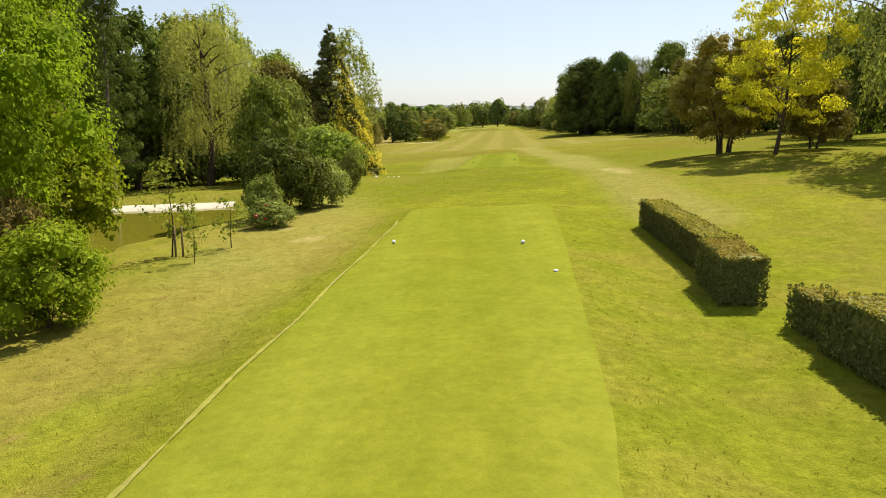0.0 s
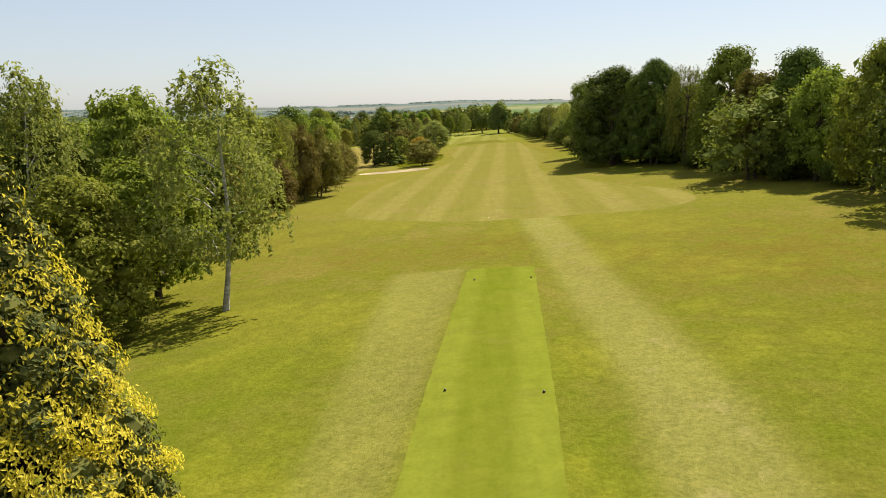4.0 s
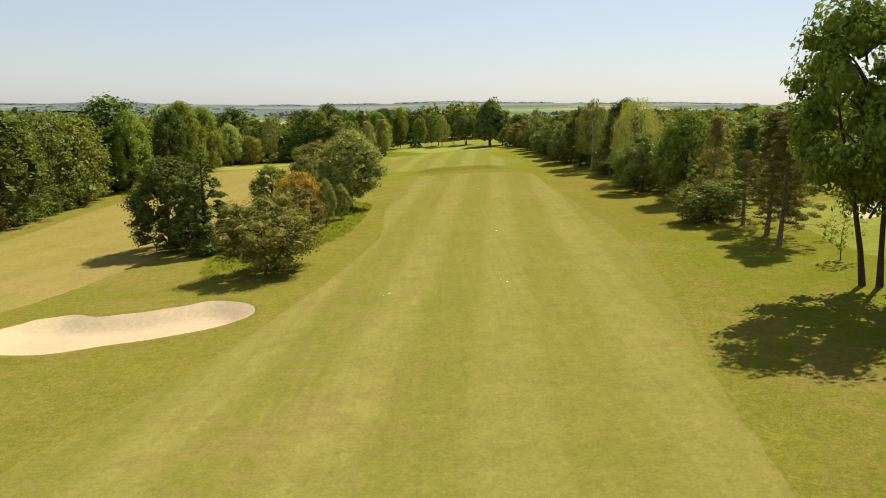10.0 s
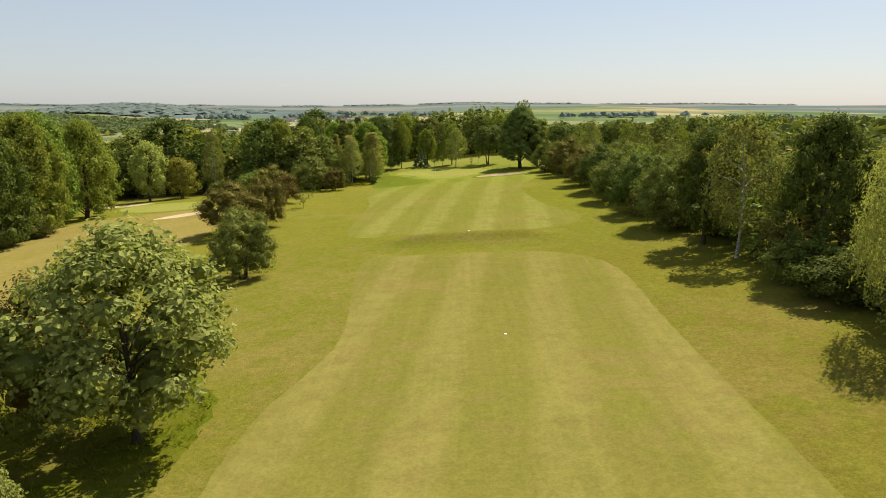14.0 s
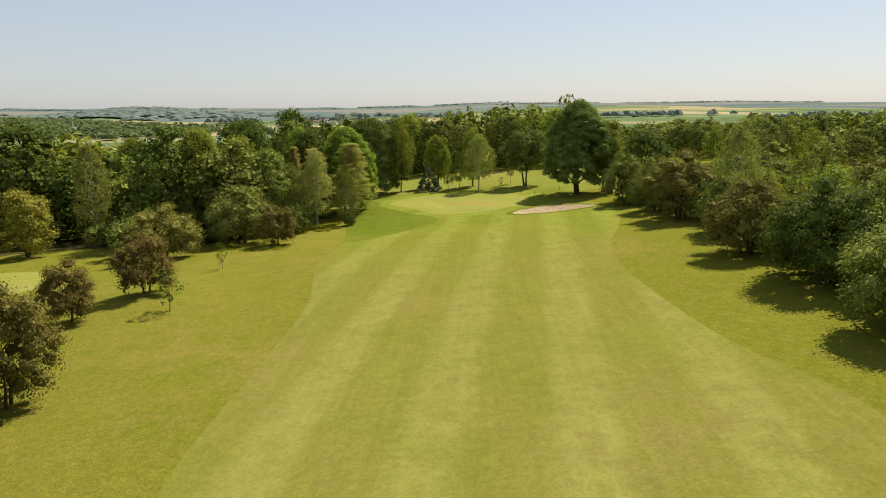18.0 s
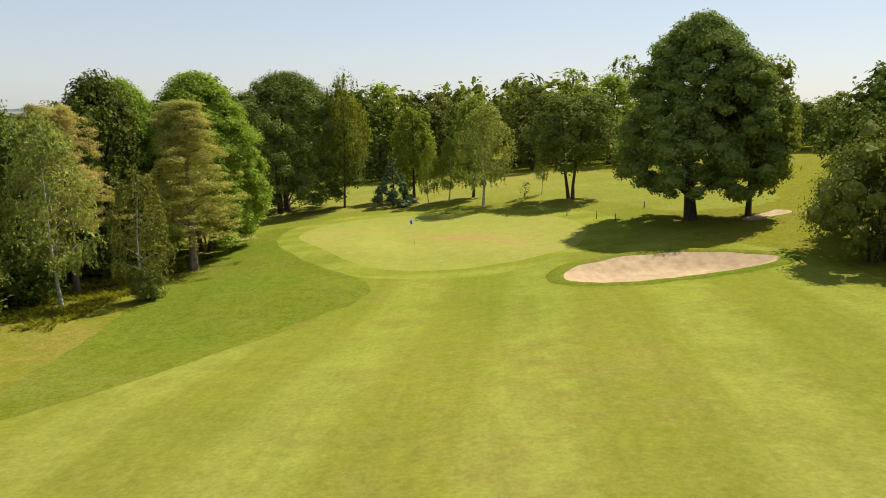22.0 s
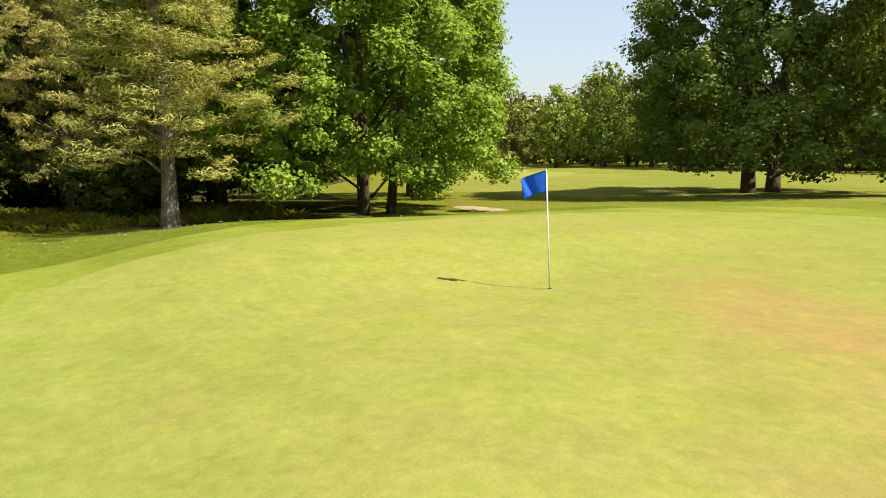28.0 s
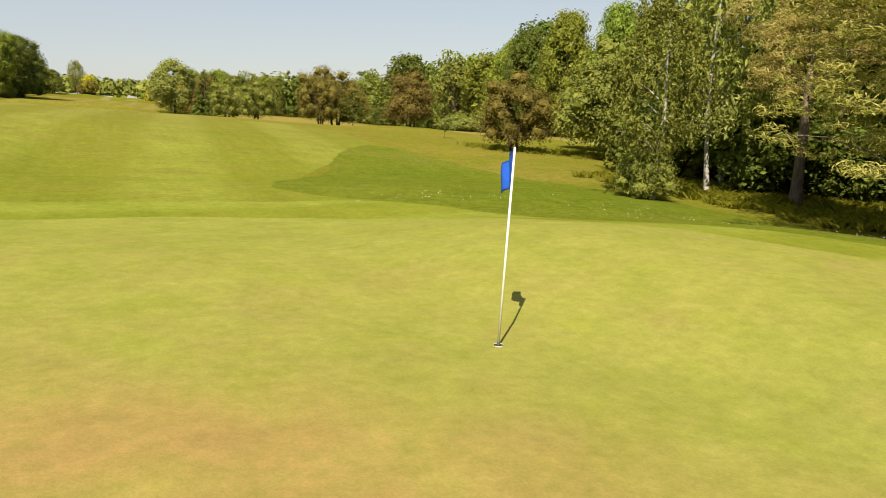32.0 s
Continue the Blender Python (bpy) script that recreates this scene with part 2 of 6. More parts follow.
APRON = grass("apron_grass", (0.164, 0.192, 0.024), (0.184, 0.198, 0.027), (0.215, 0.205, 0.044), 0.62, (2.2, 1.45, 0.1, 0.85), 1.4, 0.3, 0.025, None, 0.7)
BANK = grass("bank_grass", (0.130, 0.166, 0.019), (0.152, 0.174, 0.022), (0.205, 0.195, 0.046), 0.60, None, 1.6, 0.8, 0.06, None, 1.3)
SURROUND = grass("surround_grass", (0.162, 0.182, 0.026), (0.182, 0.190, 0.030), (0.215, 0.200, 0.046), 0.60, None, 1.5, 0.6, 0.05, None, 1.0)
MOUND = grass("mound_grass", (0.205, 0.190, 0.032), (0.215, 0.188, 0.038), (0.240, 0.196, 0.055), 0.52, None, 2.5, 0.9, 0.08, None, 1.3)
LAWN = grass("open_grass", (0.190, 0.205, 0.036), (0.215, 0.210, 0.044), (0.260, 0.225, 0.062), 0.58, (4.2, 1.2, 0.0, 0.3), 1.2, 0.6, 0.05)
LUSH = grass("lush_grass", (0.128, 0.152, 0.013), (0.160, 0.162, 0.016), (0.215, 0.182, 0.046), 0.56, None, 1.8, 0.9, 0.09, None, 1.3)
MEADOW = grass("meadow_grass", (0.250, 0.200, 0.056), (0.225, 0.192, 0.046), (0.275, 0.210, 0.076), 0.55, (5.0, 0.32, 0.0, 0.25), 0.8, 0.5, 0.04)
# dark litter and thin grass, with the canopy's shade also painted into the colour
SHADED_LITTER = grass("thin_woodland_grass", (0.075, 0.078, 0.018), (0.060, 0.052, 0.022), (0.110, 0.088, 0.045), 0.55, None, 2.0, 0.9, 0.08, None, 1.2)
SAND = plain("bunker_sand", (0.41, 0.325, 0.195), 0.95, 0.10, 3.0, 0.03)
SAND_RED = plain("bunker_sand_reddish", (0.36, 0.268, 0.160), 0.95, 0.20, 1.6, 0.03)
PALE = plain("pale_gravel", (0.44, 0.40, 0.31), 0.95, 0.15, 9.0, 0.02)
DIRT = plain("bare_soil", (0.34, 0.26, 0.15), 0.95, 0.3, 2.0, 0.03)
BARK = plain("bark", (0.085, 0.062, 0.042), 0.9, 0.45, 9.0, 0.03, 0, (1, 1, 0.25))
PINE_BARK = plain("pine_bark", (0.20, 0.160, 0.130), 0.9, 0.5, 7.0, 0.04, 0, (1, 1, 0.35))
BIRCH_BARK = plain("birch_bark", (0.40, 0.385, 0.345), 0.85, 0.6, 4.0, 0.01, 0, (0.5, 0.5, 2.5))
FRESH = leafy("fresh_leaves", (0.118, 0.152, 0.022), (0.250, 0.290, 0.054), 0.18, 0.34)
BRIGHT = leafy("bright_lime_leaves", (0.112, 0.190, 0.026), (0.275, 0.385, 0.062), 0.12, 0.36)
DEEP = leafy("deep_green_leaves", (0.082, 0.116, 0.026), (0.168, 0.208, 0.052), 0.1, 0.2)
SHADE = leafy("shady_lime_leaves", (0.096, 0.136, 0.034), (0.205, 0.250, 0.066), 0.1, 0.26)
LIME = leafy("lime_leaves", (0.092, 0.138, 0.020), (0.208, 0.268, 0.048), 0.15)
OAK = leafy("oak_leaves", (0.110, 0.165, 0.010), (0.235, 0.300, 0.021), 0.15, 0.42)
DARK = leafy("dark_leaves", (0.056, 0.082, 0.017), (0.120, 0.154, 0.031))
OLIVE = leafy("olive_leaves", (0.108, 0.134, 0.030), (0.220, 0.246, 0.055))
GREYGREEN = leafy("birch_leaves", (0.145, 0.172, 0.046), (0.300, 0.322, 0.094), 0.2, 0.34)
RUST = leafy("rusty_leaves", (0.116, 0.102, 0.028), (0.212, 0.180, 0.046))
BROWN = leafy("brownish_leaves", (0.100, 0.096, 0.023), (0.200, 0.176, 0.042))
GOLD = leafy("golden_leaves", (0.440, 0.375, 0.036), (0.660, 0.555, 0.080), 0.1, 0.3)
CONE = leafy("cypress_leaves", (0.045, 0.058, 0.020), (0.150, 0.145, 0.038), 0.1, 0.1)
YELLOW = leafy("yellow_leaves", (0.450, 0.435, 0.028), (0.620, 0.590, 0.055), 0.05, 0.35)
WILLOW = leafy("willow_leaves", (0.225, 0.248, 0.069), (0.385, 0.400, 0.120), 0.12, 0.4)
BRONZE = leafy("bronze_leaves", (0.150, 0.144, 0.026), (0.290, 0.258, 0.050), 0.15)
OCHRE = leafy("ochre_leaves", (0.310, 0.250, 0.036), (0.500, 0.395, 0.062), 0.15, 0.34)
PINE = leafy("pine_needles", (0.135, 0.140, 0.038), (0.430, 0.392, 0.115), 0.15, 0.32)
PINE_BROWN = leafy("brownish_pine_needles", (0.225, 0.190, 0.063), (0.420, 0.345, 0.130), 0.15, 0.34)
BLUE = leafy("spruce_needles", (0.052, 0.078, 0.036), (0.130, 0.165, 0.085), 0.1, 0.15)
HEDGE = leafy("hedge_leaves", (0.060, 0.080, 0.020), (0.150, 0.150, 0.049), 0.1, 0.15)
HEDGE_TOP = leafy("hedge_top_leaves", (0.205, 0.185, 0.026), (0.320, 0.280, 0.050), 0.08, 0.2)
PETAL = plain("white_petals", (0.78, 0.78, 0.70), 0.7, 0.1, 30)
ROSE = plain("rose_petals", (0.55, 0.03, 0.06), 0.6, 0.2, 30)
STONE = plain("white_stone", (0.62, 0.60, 0.54), 0.8, 0.2, 14, 0.004)
BLADES = leafy("grass_blades", (0.170, 0.180, 0.018), (0.290, 0.280, 0.042), 0.05, 0.5)
# far leaves: aerial haze painted in as a paler, bluer base colour
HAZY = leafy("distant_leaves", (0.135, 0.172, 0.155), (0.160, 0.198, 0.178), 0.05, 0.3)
FARLEAF = leafy("hedgerow_leaves", (0.085, 0.120, 0.050), (0.150, 0.190, 0.085), 0.12, 0.3)
WHITE = plain("white_paint", (0.80, 0.79, 0.76), 0.35, 0.05, 12)
BLACK = plain("black_paint", (0.02, 0.02, 0.022), 0.4, 0.1, 12)
BLUECLOTH = plain("blue_flag_cloth", (0.022, 0.17, 0.80), 0.8, 0.12, 60, 0.002)
STAKE = plain("stake_wood", (0.20, 0.14, 0.09), 0.85, 0.3, 14)
WATER, wt, wb = nodes_of("pond_water")
wb.inputs["Base Color"].default_value = (0.115, 0.105, 0.010, 1)
wb.inputs["Roughness"].default_value = 0.06
wb.inputs["IOR"].default_value = 1.33
wb.inputs["Specular IOR Level"].default_value = 0.3
bump(wt, wb, noise_node(wt, place_node(wt), 2.5, 3), 0.03, 0.04)


# ---- the lie of the land ----
def smooth(a, b, v):
    t = np.clip((v - a) / (b - a), 0, 1)
    return t * t * (3 - 2 * t)


RISE_Y = [-80, 0, 20, 40, 60, 80, 120, 160, 222, 260, 280, 310, 345, 365, 383, 398, 415, 430, 445, 460, 520, 600, 800, 1100, 1700, 2300, 3000, 3600, 4300, 5200]
RISE_Z = [2.4, 2.3, 2.1, 1.7, 1.15, 0.5, -0.5, -1.5, -2.95, -3.3, -3.6, -3.7, -3.3, -3.4, -3.6, -4.1, -4.85, -5.3, -5.3, -5.1, -5.3, -7, -19, -27, -25, -10, 12, 27, 33, 30]
LEAN_X = [-6000, -600, -120, -60, -10, 15, 70, 130, 400, 6000]
LEAN_Z = [-30, -30, -9, -4.8, -1.875, 0, 4.1, 6.5, 9, 9]


def spline(points, steps=6):
    """A closed smooth outline through some corners."""
    p = np.array(points, float)
    a, b, c, d = np.roll(p, 1, 0), p, np.roll(p, -1, 0), np.roll(p, -2, 0)
    out = []
    for s in np.arange(steps) / steps:
        out.append(0.5 * (2 * b + (c - a) * s + (2 * a - 5 * b + 4 * c - d) * s**2 + (3 * b - a - 3 * c + d) * s**3))
    return np.stack(out, 1).reshape(-1, 2)


def inside(poly, x, y):
    """Signed distance to an outline, positive within."""
    x, y = np.asarray(x, float), np.asarray(y, float)
    best, flip = np.full(x.shape, 1e9), np.zeros(x.shape, bool)
    for (ax, ay), (bx, by) in zip(poly, np.roll(poly, -1, 0)):
        ex, ey = bx - ax, by - ay
        s = np.clip(((x - ax) * ex + (y - ay) * ey) / (ex * ex + ey * ey + 1e-12), 0, 1)
        best = np.minimum(best, (x - ax - s * ex) ** 2 + (y - ay - s * ey) ** 2)
        cross = (ay > y) != (by > y)
        flip ^= cross & (x < ex * (y - ay) / (ey if abs(ey) > 1e-12 else 1e-12) + ax)
    return np.where(flip, 1, -1) * np.sqrt(best)


TEE_BACK = np.array([(-0.9, -6.0), (-0.5, 2.0), (-0.34, 6.54), (-0.04, 9.84), (0.27, 12.51), (0.51, 15.5), (0.8, 18.81), (1.23, 23.81), (1.61, 27.87), (4.38, 27.08), (6.92, 26.31), (6.66, 24.37), (5.98, 17.7), (5.53, 14.07), (5.06, 9.96), (4.78, 7.72), (4.48, 6.15), (4.3, 2.0), (4.0, -6.0)], float)
TEE_FRONT = np.array([(3.84, 54.99), (4.92, 68.03), (7.29, 90.5), (9.57, 90.25), (12.06, 89.7), (10.72, 75.47), (9.73, 64.56), (8.54, 53.51), (6.09, 54.21)], float)
DRY_STRIP = np.array([(0.71, 56.66), (1.07, 74.52), (1.82, 91.74), (7.19, 92.14), (4.82, 68.03), (3.84, 56.66)], float)
WALKWAY = spline([(9.48, 22.02), (9.98, 30.69), (10.82, 40.0), (11.51, 57.08), (12.6, 65.98), (13.23, 87.48), (14.0, 117.0), (17.6, 117.0), (17.14, 91.65), (16.75, 74.93), (16.11, 61.06), (14.58, 48.45), (14.29, 38.86), (13.25, 29.72), (12.42, 22.02)])
FAIRWAY_ONE = spline([(-7, 131), (4.7, 119), (12.6, 116.5), (20, 115.5), (28, 114), (34, 119), (35.5, 130), (32.5, 140), (29.7, 149), (26.7, 163), (25.0, 180), (26.8, 199), (29.5, 212), (31.8, 226), (33.2, 245), (33.4, 266), (33.6, 290), (33.4, 309), (27.9, 317), (16, 319), (8.5, 318.5), (8.6, 306), (10, 290), (7.4, 275), (8.4, 250), (7, 236), (4, 220), (0.5, 206), (-3.5, 193), (-7, 175), (-8.5, 150)])
FAIRWAY_TWO = spline([(4.0, 333.5), (12.0, 331.3), (20.0, 331.0), (29.0, 330.5), (34.3, 333.5), (35.2, 340.0), (32.5, 349.0), (30.9, 362.0), (30.4, 374.0), (31.8, 384.0), (35.8, 399.0), (38.2, 411.0), (38.4, 421.0), (34.0, 428.0), (26.03, 428.17), (17.89, 424.41), (11.48, 424.01), (9.6, 420.6), (8.9, 412.9), (5.2, 406.0), (1.9, 400.4), (0.0, 396.4), (-0.4, 383.0), (2.6, 366.0), (3.2, 350.0)])
GREEN_EDGE = spline([(4.2, 432.9), (6.6, 428.9), (8.4, 426.8), (10.0, 425.45), (11.9, 424.55), (13.8, 424.2), (15.6, 424.1), (17.4, 424.45), (19.0, 424.95), (20.8, 425.4), (24.2, 428.2), (26.0, 432.5), (26.8, 439.0), (24.5, 445.0), (19.0, 449.5), (12.0, 451.5), (5.0, 450.5), (1.2, 446.0), (0.9, 439.6)])
APRON_EDGE = spline([(1.2, 433.3), (3.8, 428.9), (6.7, 425.5), (9.3, 422.5), (11.6, 421.8), (14.3, 421.55), (16.7, 421.55), (18.8, 421.9), (20.6, 422.7), (22.2, 424.4), (25.0, 426.9), (28.0, 430.0), (30.5, 438.0), (28.0, 447.0), (21.0, 452.0), (12.0, 454.0), (3.5, 453.0), (-1.4, 447.5), (-1.2, 440.0)])
TEE_LINE = np.array([(-0.62, 1.0), (-0.4, 6.54), (-0.1, 9.84), (0.22, 12.5), (0.45, 15.48), (0.74, 18.79), (1.18, 23.79)], float)
BANK_EDGE = spline([(-4.3, 422.2), (-2.3, 411.5), (-0.6, 400.5), (1.6, 399.3), (5.2, 405.6), (7.2, 411.0), (8.9, 413.5), (10.5, 416.0), (11.0, 418.5), (10.4, 420.5), (9.0, 422.7), (6.7, 425.6), (3.85, 428.95), (1.2, 433.3), (-1.2, 440.0), (-1.6, 447.0), (-4.6, 446.0), (-4.4, 434.0)])
BUNKER_ONE = spline([(-15.9, 214.6), (-16.0, 219.0), (-13.4, 222.0), (-10.2, 221.0), (-7.0, 221.4), (-2.4, 223.2), (0.7, 221.3), (1.6, 218.8), (0.1, 216.3), (-3.2, 214.4), (-6.4, 213.2), (-9.6, 212.0), (-13.5, 212.8)])
BUNKER_TWO = spline([(23.0, 419.2), (23.8, 421.4), (25.8, 423.3), (29.3, 424.5), (32.1, 424.3), (34.3, 423.2), (36.1, 421.4), (36.1, 420.1), (34, 418.8), (30.4, 417.7), (27.2, 416.8), (24.8, 416.8), (23.3, 417.8)])
POND_EDGE = spline([(-34, 24), (-24, 18.5), (-10.38, 24.44), (-10.05, 26.68), (-9.23, 29.0), (-8.04, 31.33), (-7.82, 33.26), (-7.86, 36.0), (-9.45, 38.28), (-10.48, 37.64), (-12.41, 37.0), (-14.4, 36.38), (-15.29, 35.81), (-16.63, 34.98), (-26, 33.2)])
FAR_BANK = np.array([(-30, 32.2), (-26, 33.2), (-16.63, 34.98), (-15.29, 35.81), (-14.4, 36.38), (-12.41, 37.0), (-10.48, 37.64), (-9.45, 38.28), (-8.5, 38.5)], float)
MEADOW_EDGE = spline([(-28, 212), (-19, 226), (-16, 240), (-12.5, 262), (-14, 282), (-17.5, 300), (-18, 322), (-18.5, 345), (-22, 362), (-27, 372), (-33, 372), (-44, 366), (-50, 350), (-47, 318), (-43, 262), (-40, 230), (-36, 210)])
DIRT_PATCHES = (spline([(-2.2, 424.6), (-1.0, 424.2), (0.6, 422.9), (1.0, 422.2), (0.0, 422.1), (-1.6, 423.4)]), spline([(-8.2, 441.8), (-6.0, 442.0), (-4.6, 443.0), (-6.2, 443.6), (-8.4, 443.0)]), spline([(-12.4, 457.0), (-10, 456.9), (-8.8, 457.7), (-10.6, 458.3), (-12.6, 457.9)]), spline([(40.0, 435.6), (42.0, 436.6), (44.6, 438.8), (44.0, 440.4), (41.6, 438.4), (39.8, 437.0)]))
BEYOND_EDGE = spline([(-24, 447), (-12, 452), (0, 455), (14, 456), (27, 451), (32, 444), (44, 444), (48, 456), (42, 478), (26, 494), (0, 492), (-20, 498), (-46, 496), (-66, 488), (-62, 472), (-44, 452)])
SIDE_BUNKER = spline([(56, 238), (60, 239.5), (65, 243), (66, 247), (62, 246), (57, 242.5)])
SIDE_LAWN = spline([(49, 216), (64, 214), (82, 222), (84, 244), (66, 250), (54, 250), (49.5, 236)])
MOUND_EDGE = spline([(10.5, 326.6), (14, 325.0), (21, 324.6), (28, 325.2), (30.5, 326.8), (27, 328.0), (20, 328.4), (13, 328.0)])
FAR_GREEN = spline([(-50, 381), (-46, 375), (-38, 373), (-30, 376), (-27, 382), (-31, 387), (-40, 389), (-47, 387)])
LAST_GREEN = spline([(-34, 463), (-38, 458), (-46, 457), (-54, 462), (-55, 470), (-48, 474), (-40, 471)])
LAST_SAND = spline([(-57, 466), (-60, 471), (-58, 476), (-55, 473)])
FAR_BUNKER_A = spline([(-34.8, 361), (-32, 367), (-28.5, 369.5), (-28.2, 366.5), (-30.5, 363)])
FAR_BUNKER_B = spline([(-57, 381), (-50, 385), (-47, 390.5), (-52, 389.5), (-57, 386)])
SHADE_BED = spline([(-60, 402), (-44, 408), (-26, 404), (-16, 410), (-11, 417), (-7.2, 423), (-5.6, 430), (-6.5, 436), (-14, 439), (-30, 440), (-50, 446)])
LONG_GRASS = spline([(-6, 232), (0, 240), (4, 252), (5, 268), (4, 281), (-4, 290), (-10, 282), (-9, 262), (-9, 244)])


def lie(x, y):
    """Height of the ground."""
    x, y = np.asarray(x, float), np.asarray(y, float)
    z = sum(np.interp(y + d, RISE_Y, RISE_Z) for d in (-6, -3, 0, 3, 6)) / 5
    z = z + sum(np.interp(x + d, LEAN_X, LEAN_Z) for d in (-6, -3, 0, 3, 6)) / 5 * np.interp(y, [600, 1200], [1, 0.3])
    near = y < 600
    # gentle unevenness, then far hills
    z = z + np.where(near, 0.10 * np.sin(x * 0.21 + 1.3) * np.sin(y * 0.17), 0)
    z = z + smooth(900, 2400, y) * (3.0 * np.sin(x / 520 + 0.6) + 2.2 * np.sin(x / 210 + y / 500) + 1.2 * np.sin(x / 95 + 1.1))
    z = z + 26 * np.exp(-(((y - 1650) / 240) ** 2) - ((x + 900) / 250) ** 2) + 24 * np.exp(-(((y - 2750) / 260) ** 2) - ((x + 1190) / 230) ** 2)  # wooded hills
    z = z + 7 * np.exp(-(((y - 1250) / 220) ** 2) - ((x - 420) / 260) ** 2)
    z = z + 0.42 * smooth(-2.2, 0.6, inside(TEE_BACK, x, y))
    z = z + 0.22 * smooth(-2.0, 0.5, inside(TEE_FRONT, x, y))
    z = z - 0.12 * smooth(-1, 6, inside(GREEN_EDGE, x, y)) - 0.5 * np.exp(-(((x - 29) / 8) ** 2) - ((y - 419) / 5.5) ** 2)
    ridge = np.exp(-(((y - 326.8) / 1.7) ** 2)) * smooth(8, 14, x) * smooth(32, 26, x)
    z = z + 0.82 * ridge - 0.30 * np.exp(-(((y - 321.5) / 2.6) ** 2)) * smooth(6, 14, x) * smooth(34, 26, x)
    for edge, deep, lip in ((BUNKER_ONE, 0.75, 0.18), (BUNKER_TWO, 0.6, 0.22), (FAR_BUNKER_A, 0.4, 0.1), (FAR_BUNKER_B, 0.4, 0.1)):
        d = inside(edge, x, y)
        z = z - deep * smooth(-0.1, 2.2, d) + lip * np.exp(-(((d + 0.5) / 0.6) ** 2))
    # the ground beside the tee and its approach
    z = z + np.interp(y, [0, 12, 20, 37, 46, 56, 75, 100], [0, 0.08, 0.16, 0.42, 0.42, 0.22, 0.15, 0])
    z = z + 0.24 * smooth(1, -4, x) * smooth(8, 18, y) * smooth(66, 46, y) + 0.24 * smooth(-6, -13, x) * smooth(26, 40, y) * smooth(80, 56, y)
    z = z + 0.52 * np.exp(-(((x - 22) / 7) ** 2) - ((y - 43) / 9) ** 2)
    z = z - 0.6 * smooth(396, 412, y) * smooth(431, 424.5, y) * smooth(23, 17, x) * smooth(-8, 0, x)  # the green's front falls away
    # the green's front and near side lie almost level
    level_x = np.interp(x, [-4.6, -1.5, 1, 8, 11, 13, 18, 22], [0, 0.40, 0.62, 0.66, 0.44, 0.37, 0.30, 0])
    back = np.interp(x, [7, 12], [432, 425]), np.interp(x, [7, 12], [452, 433.6])
    fade = np.clip((back[1] - y) / (back[1] - back[0]), 0, 1)
    z = z + level_x * smooth(411, 421, y) * fade * fade * (3 - 2 * fade)
    z = z + 0.6 * np.exp(-(((x + 13.8) / 6) ** 2) - ((y - 370.5) / 7) ** 2)
    basin = inside(POND_EDGE, x, y)
    z = z + (0.12 - z) * smooth(-3.5, -0.4, basin) - 0.9 * smooth(-0.5, 1.4, basin)
    return z


def height(x, y):
    return float(lie(np.array([x]), np.array([y]))[0])


# ---- the ground, cut along the mown edges ----
def stops(*spans):
    out = []
    for a, b, step in spans:
        out += list(np.arange(a, b, step))
    return np.array(out + [spans[-1][1]], float)


gx = stops((-6000, -1600, 150), (-1600, -400, 75), (-400, -120, 20), (-120, -60, 4), (-60, -20, 1.6), (-20, -5, 0.55), (-5, 0, 0.3), (0, 42, 0.55), (42, 70, 1.6), (70, 130, 5), (130, 400, 30), (400, 1600, 75), (1600, 6000, 150))
gy = stops((-400, -60, 40), (-60, -8, 4), (-8, 5, 0.6), (5, 16, 0.33), (16, 32, 0.6), (32, 95, 0.9), (95, 208, 1.3), (208, 226, 0.5), (226, 316, 1.3), (316, 334, 0.6), (334, 398, 1.2), (398, 456, 0.55), (456, 520, 2), (520, 700, 10), (700, 1600, 45), (1600, 5000, 100))
mx, my = np.meshgrid(gx, gy)
verts = np.stack([mx.ravel(), my.ravel()], 1)
nx = len(gx)
a = (np.arange(len(gy) - 1)[:, None] * nx + np.arange(nx - 1)[None]).ravel()
tris = np.concatenate([np.stack([a, a + 1, a + nx + 1], 1), np.stack([a, a + nx + 1, a + nx], 1)])


def wavy(x, y, amount):
    return amount * (np.sin(x * 1.9 + 0.7 * np.sin(y * 1.3)) * 0.5 + np.sin(y * 2.3 + x * 0.7) * 0.5)


def cut(tris, edge, ragged=0.06, grow=0.0):
    """Splits triangles along an outline: those within, those outside. New corners are added to the shared list."""
    global verts
    box = (verts[:, 0] > edge[:, 0].min() - 6) & (verts[:, 0] < edge[:, 0].max() + 6) & (verts[:, 1] > edge[:, 1].min() - 6) & (verts[:, 1] < edge[:, 1].max() + 6)
    d = np.full(len(verts), -99.0)
    d[box] = grow + inside(edge, verts[box, 0], verts[box, 1]) + wavy(verts[box, 0], verts[box, 1], ragged)
    d[np.abs(d) < 1e-4] = 1e-4
    pos = d[tris] > 0
    count = pos.sum(1)
    within, without = [tris[count == 3]], [tris[count == 0]]
    added, base = [], len(verts)
    for lone, some in ((True, tris[count == 1]), (False, tris[count == 2])):
        if not len(some):
            continue
        k = np.argmax((d[some] > 0) == lone, axis=1)
        p, q, r = (some[np.arange(len(some)), (k + i) % 3] for i in range(3))
        s1, s2 = d[p] / (d[p] - d[q]), d[p] / (d[p] - d[r])
        i1 = base + np.arange(len(some)); added.append(verts[p] + s1[:, None] * (verts[q] - verts[p])); base += len(some)
        i2 = base + np.arange(len(some)); added.append(verts[p] + s2[:, None] * (verts[r] - verts[p])); base += len(some)
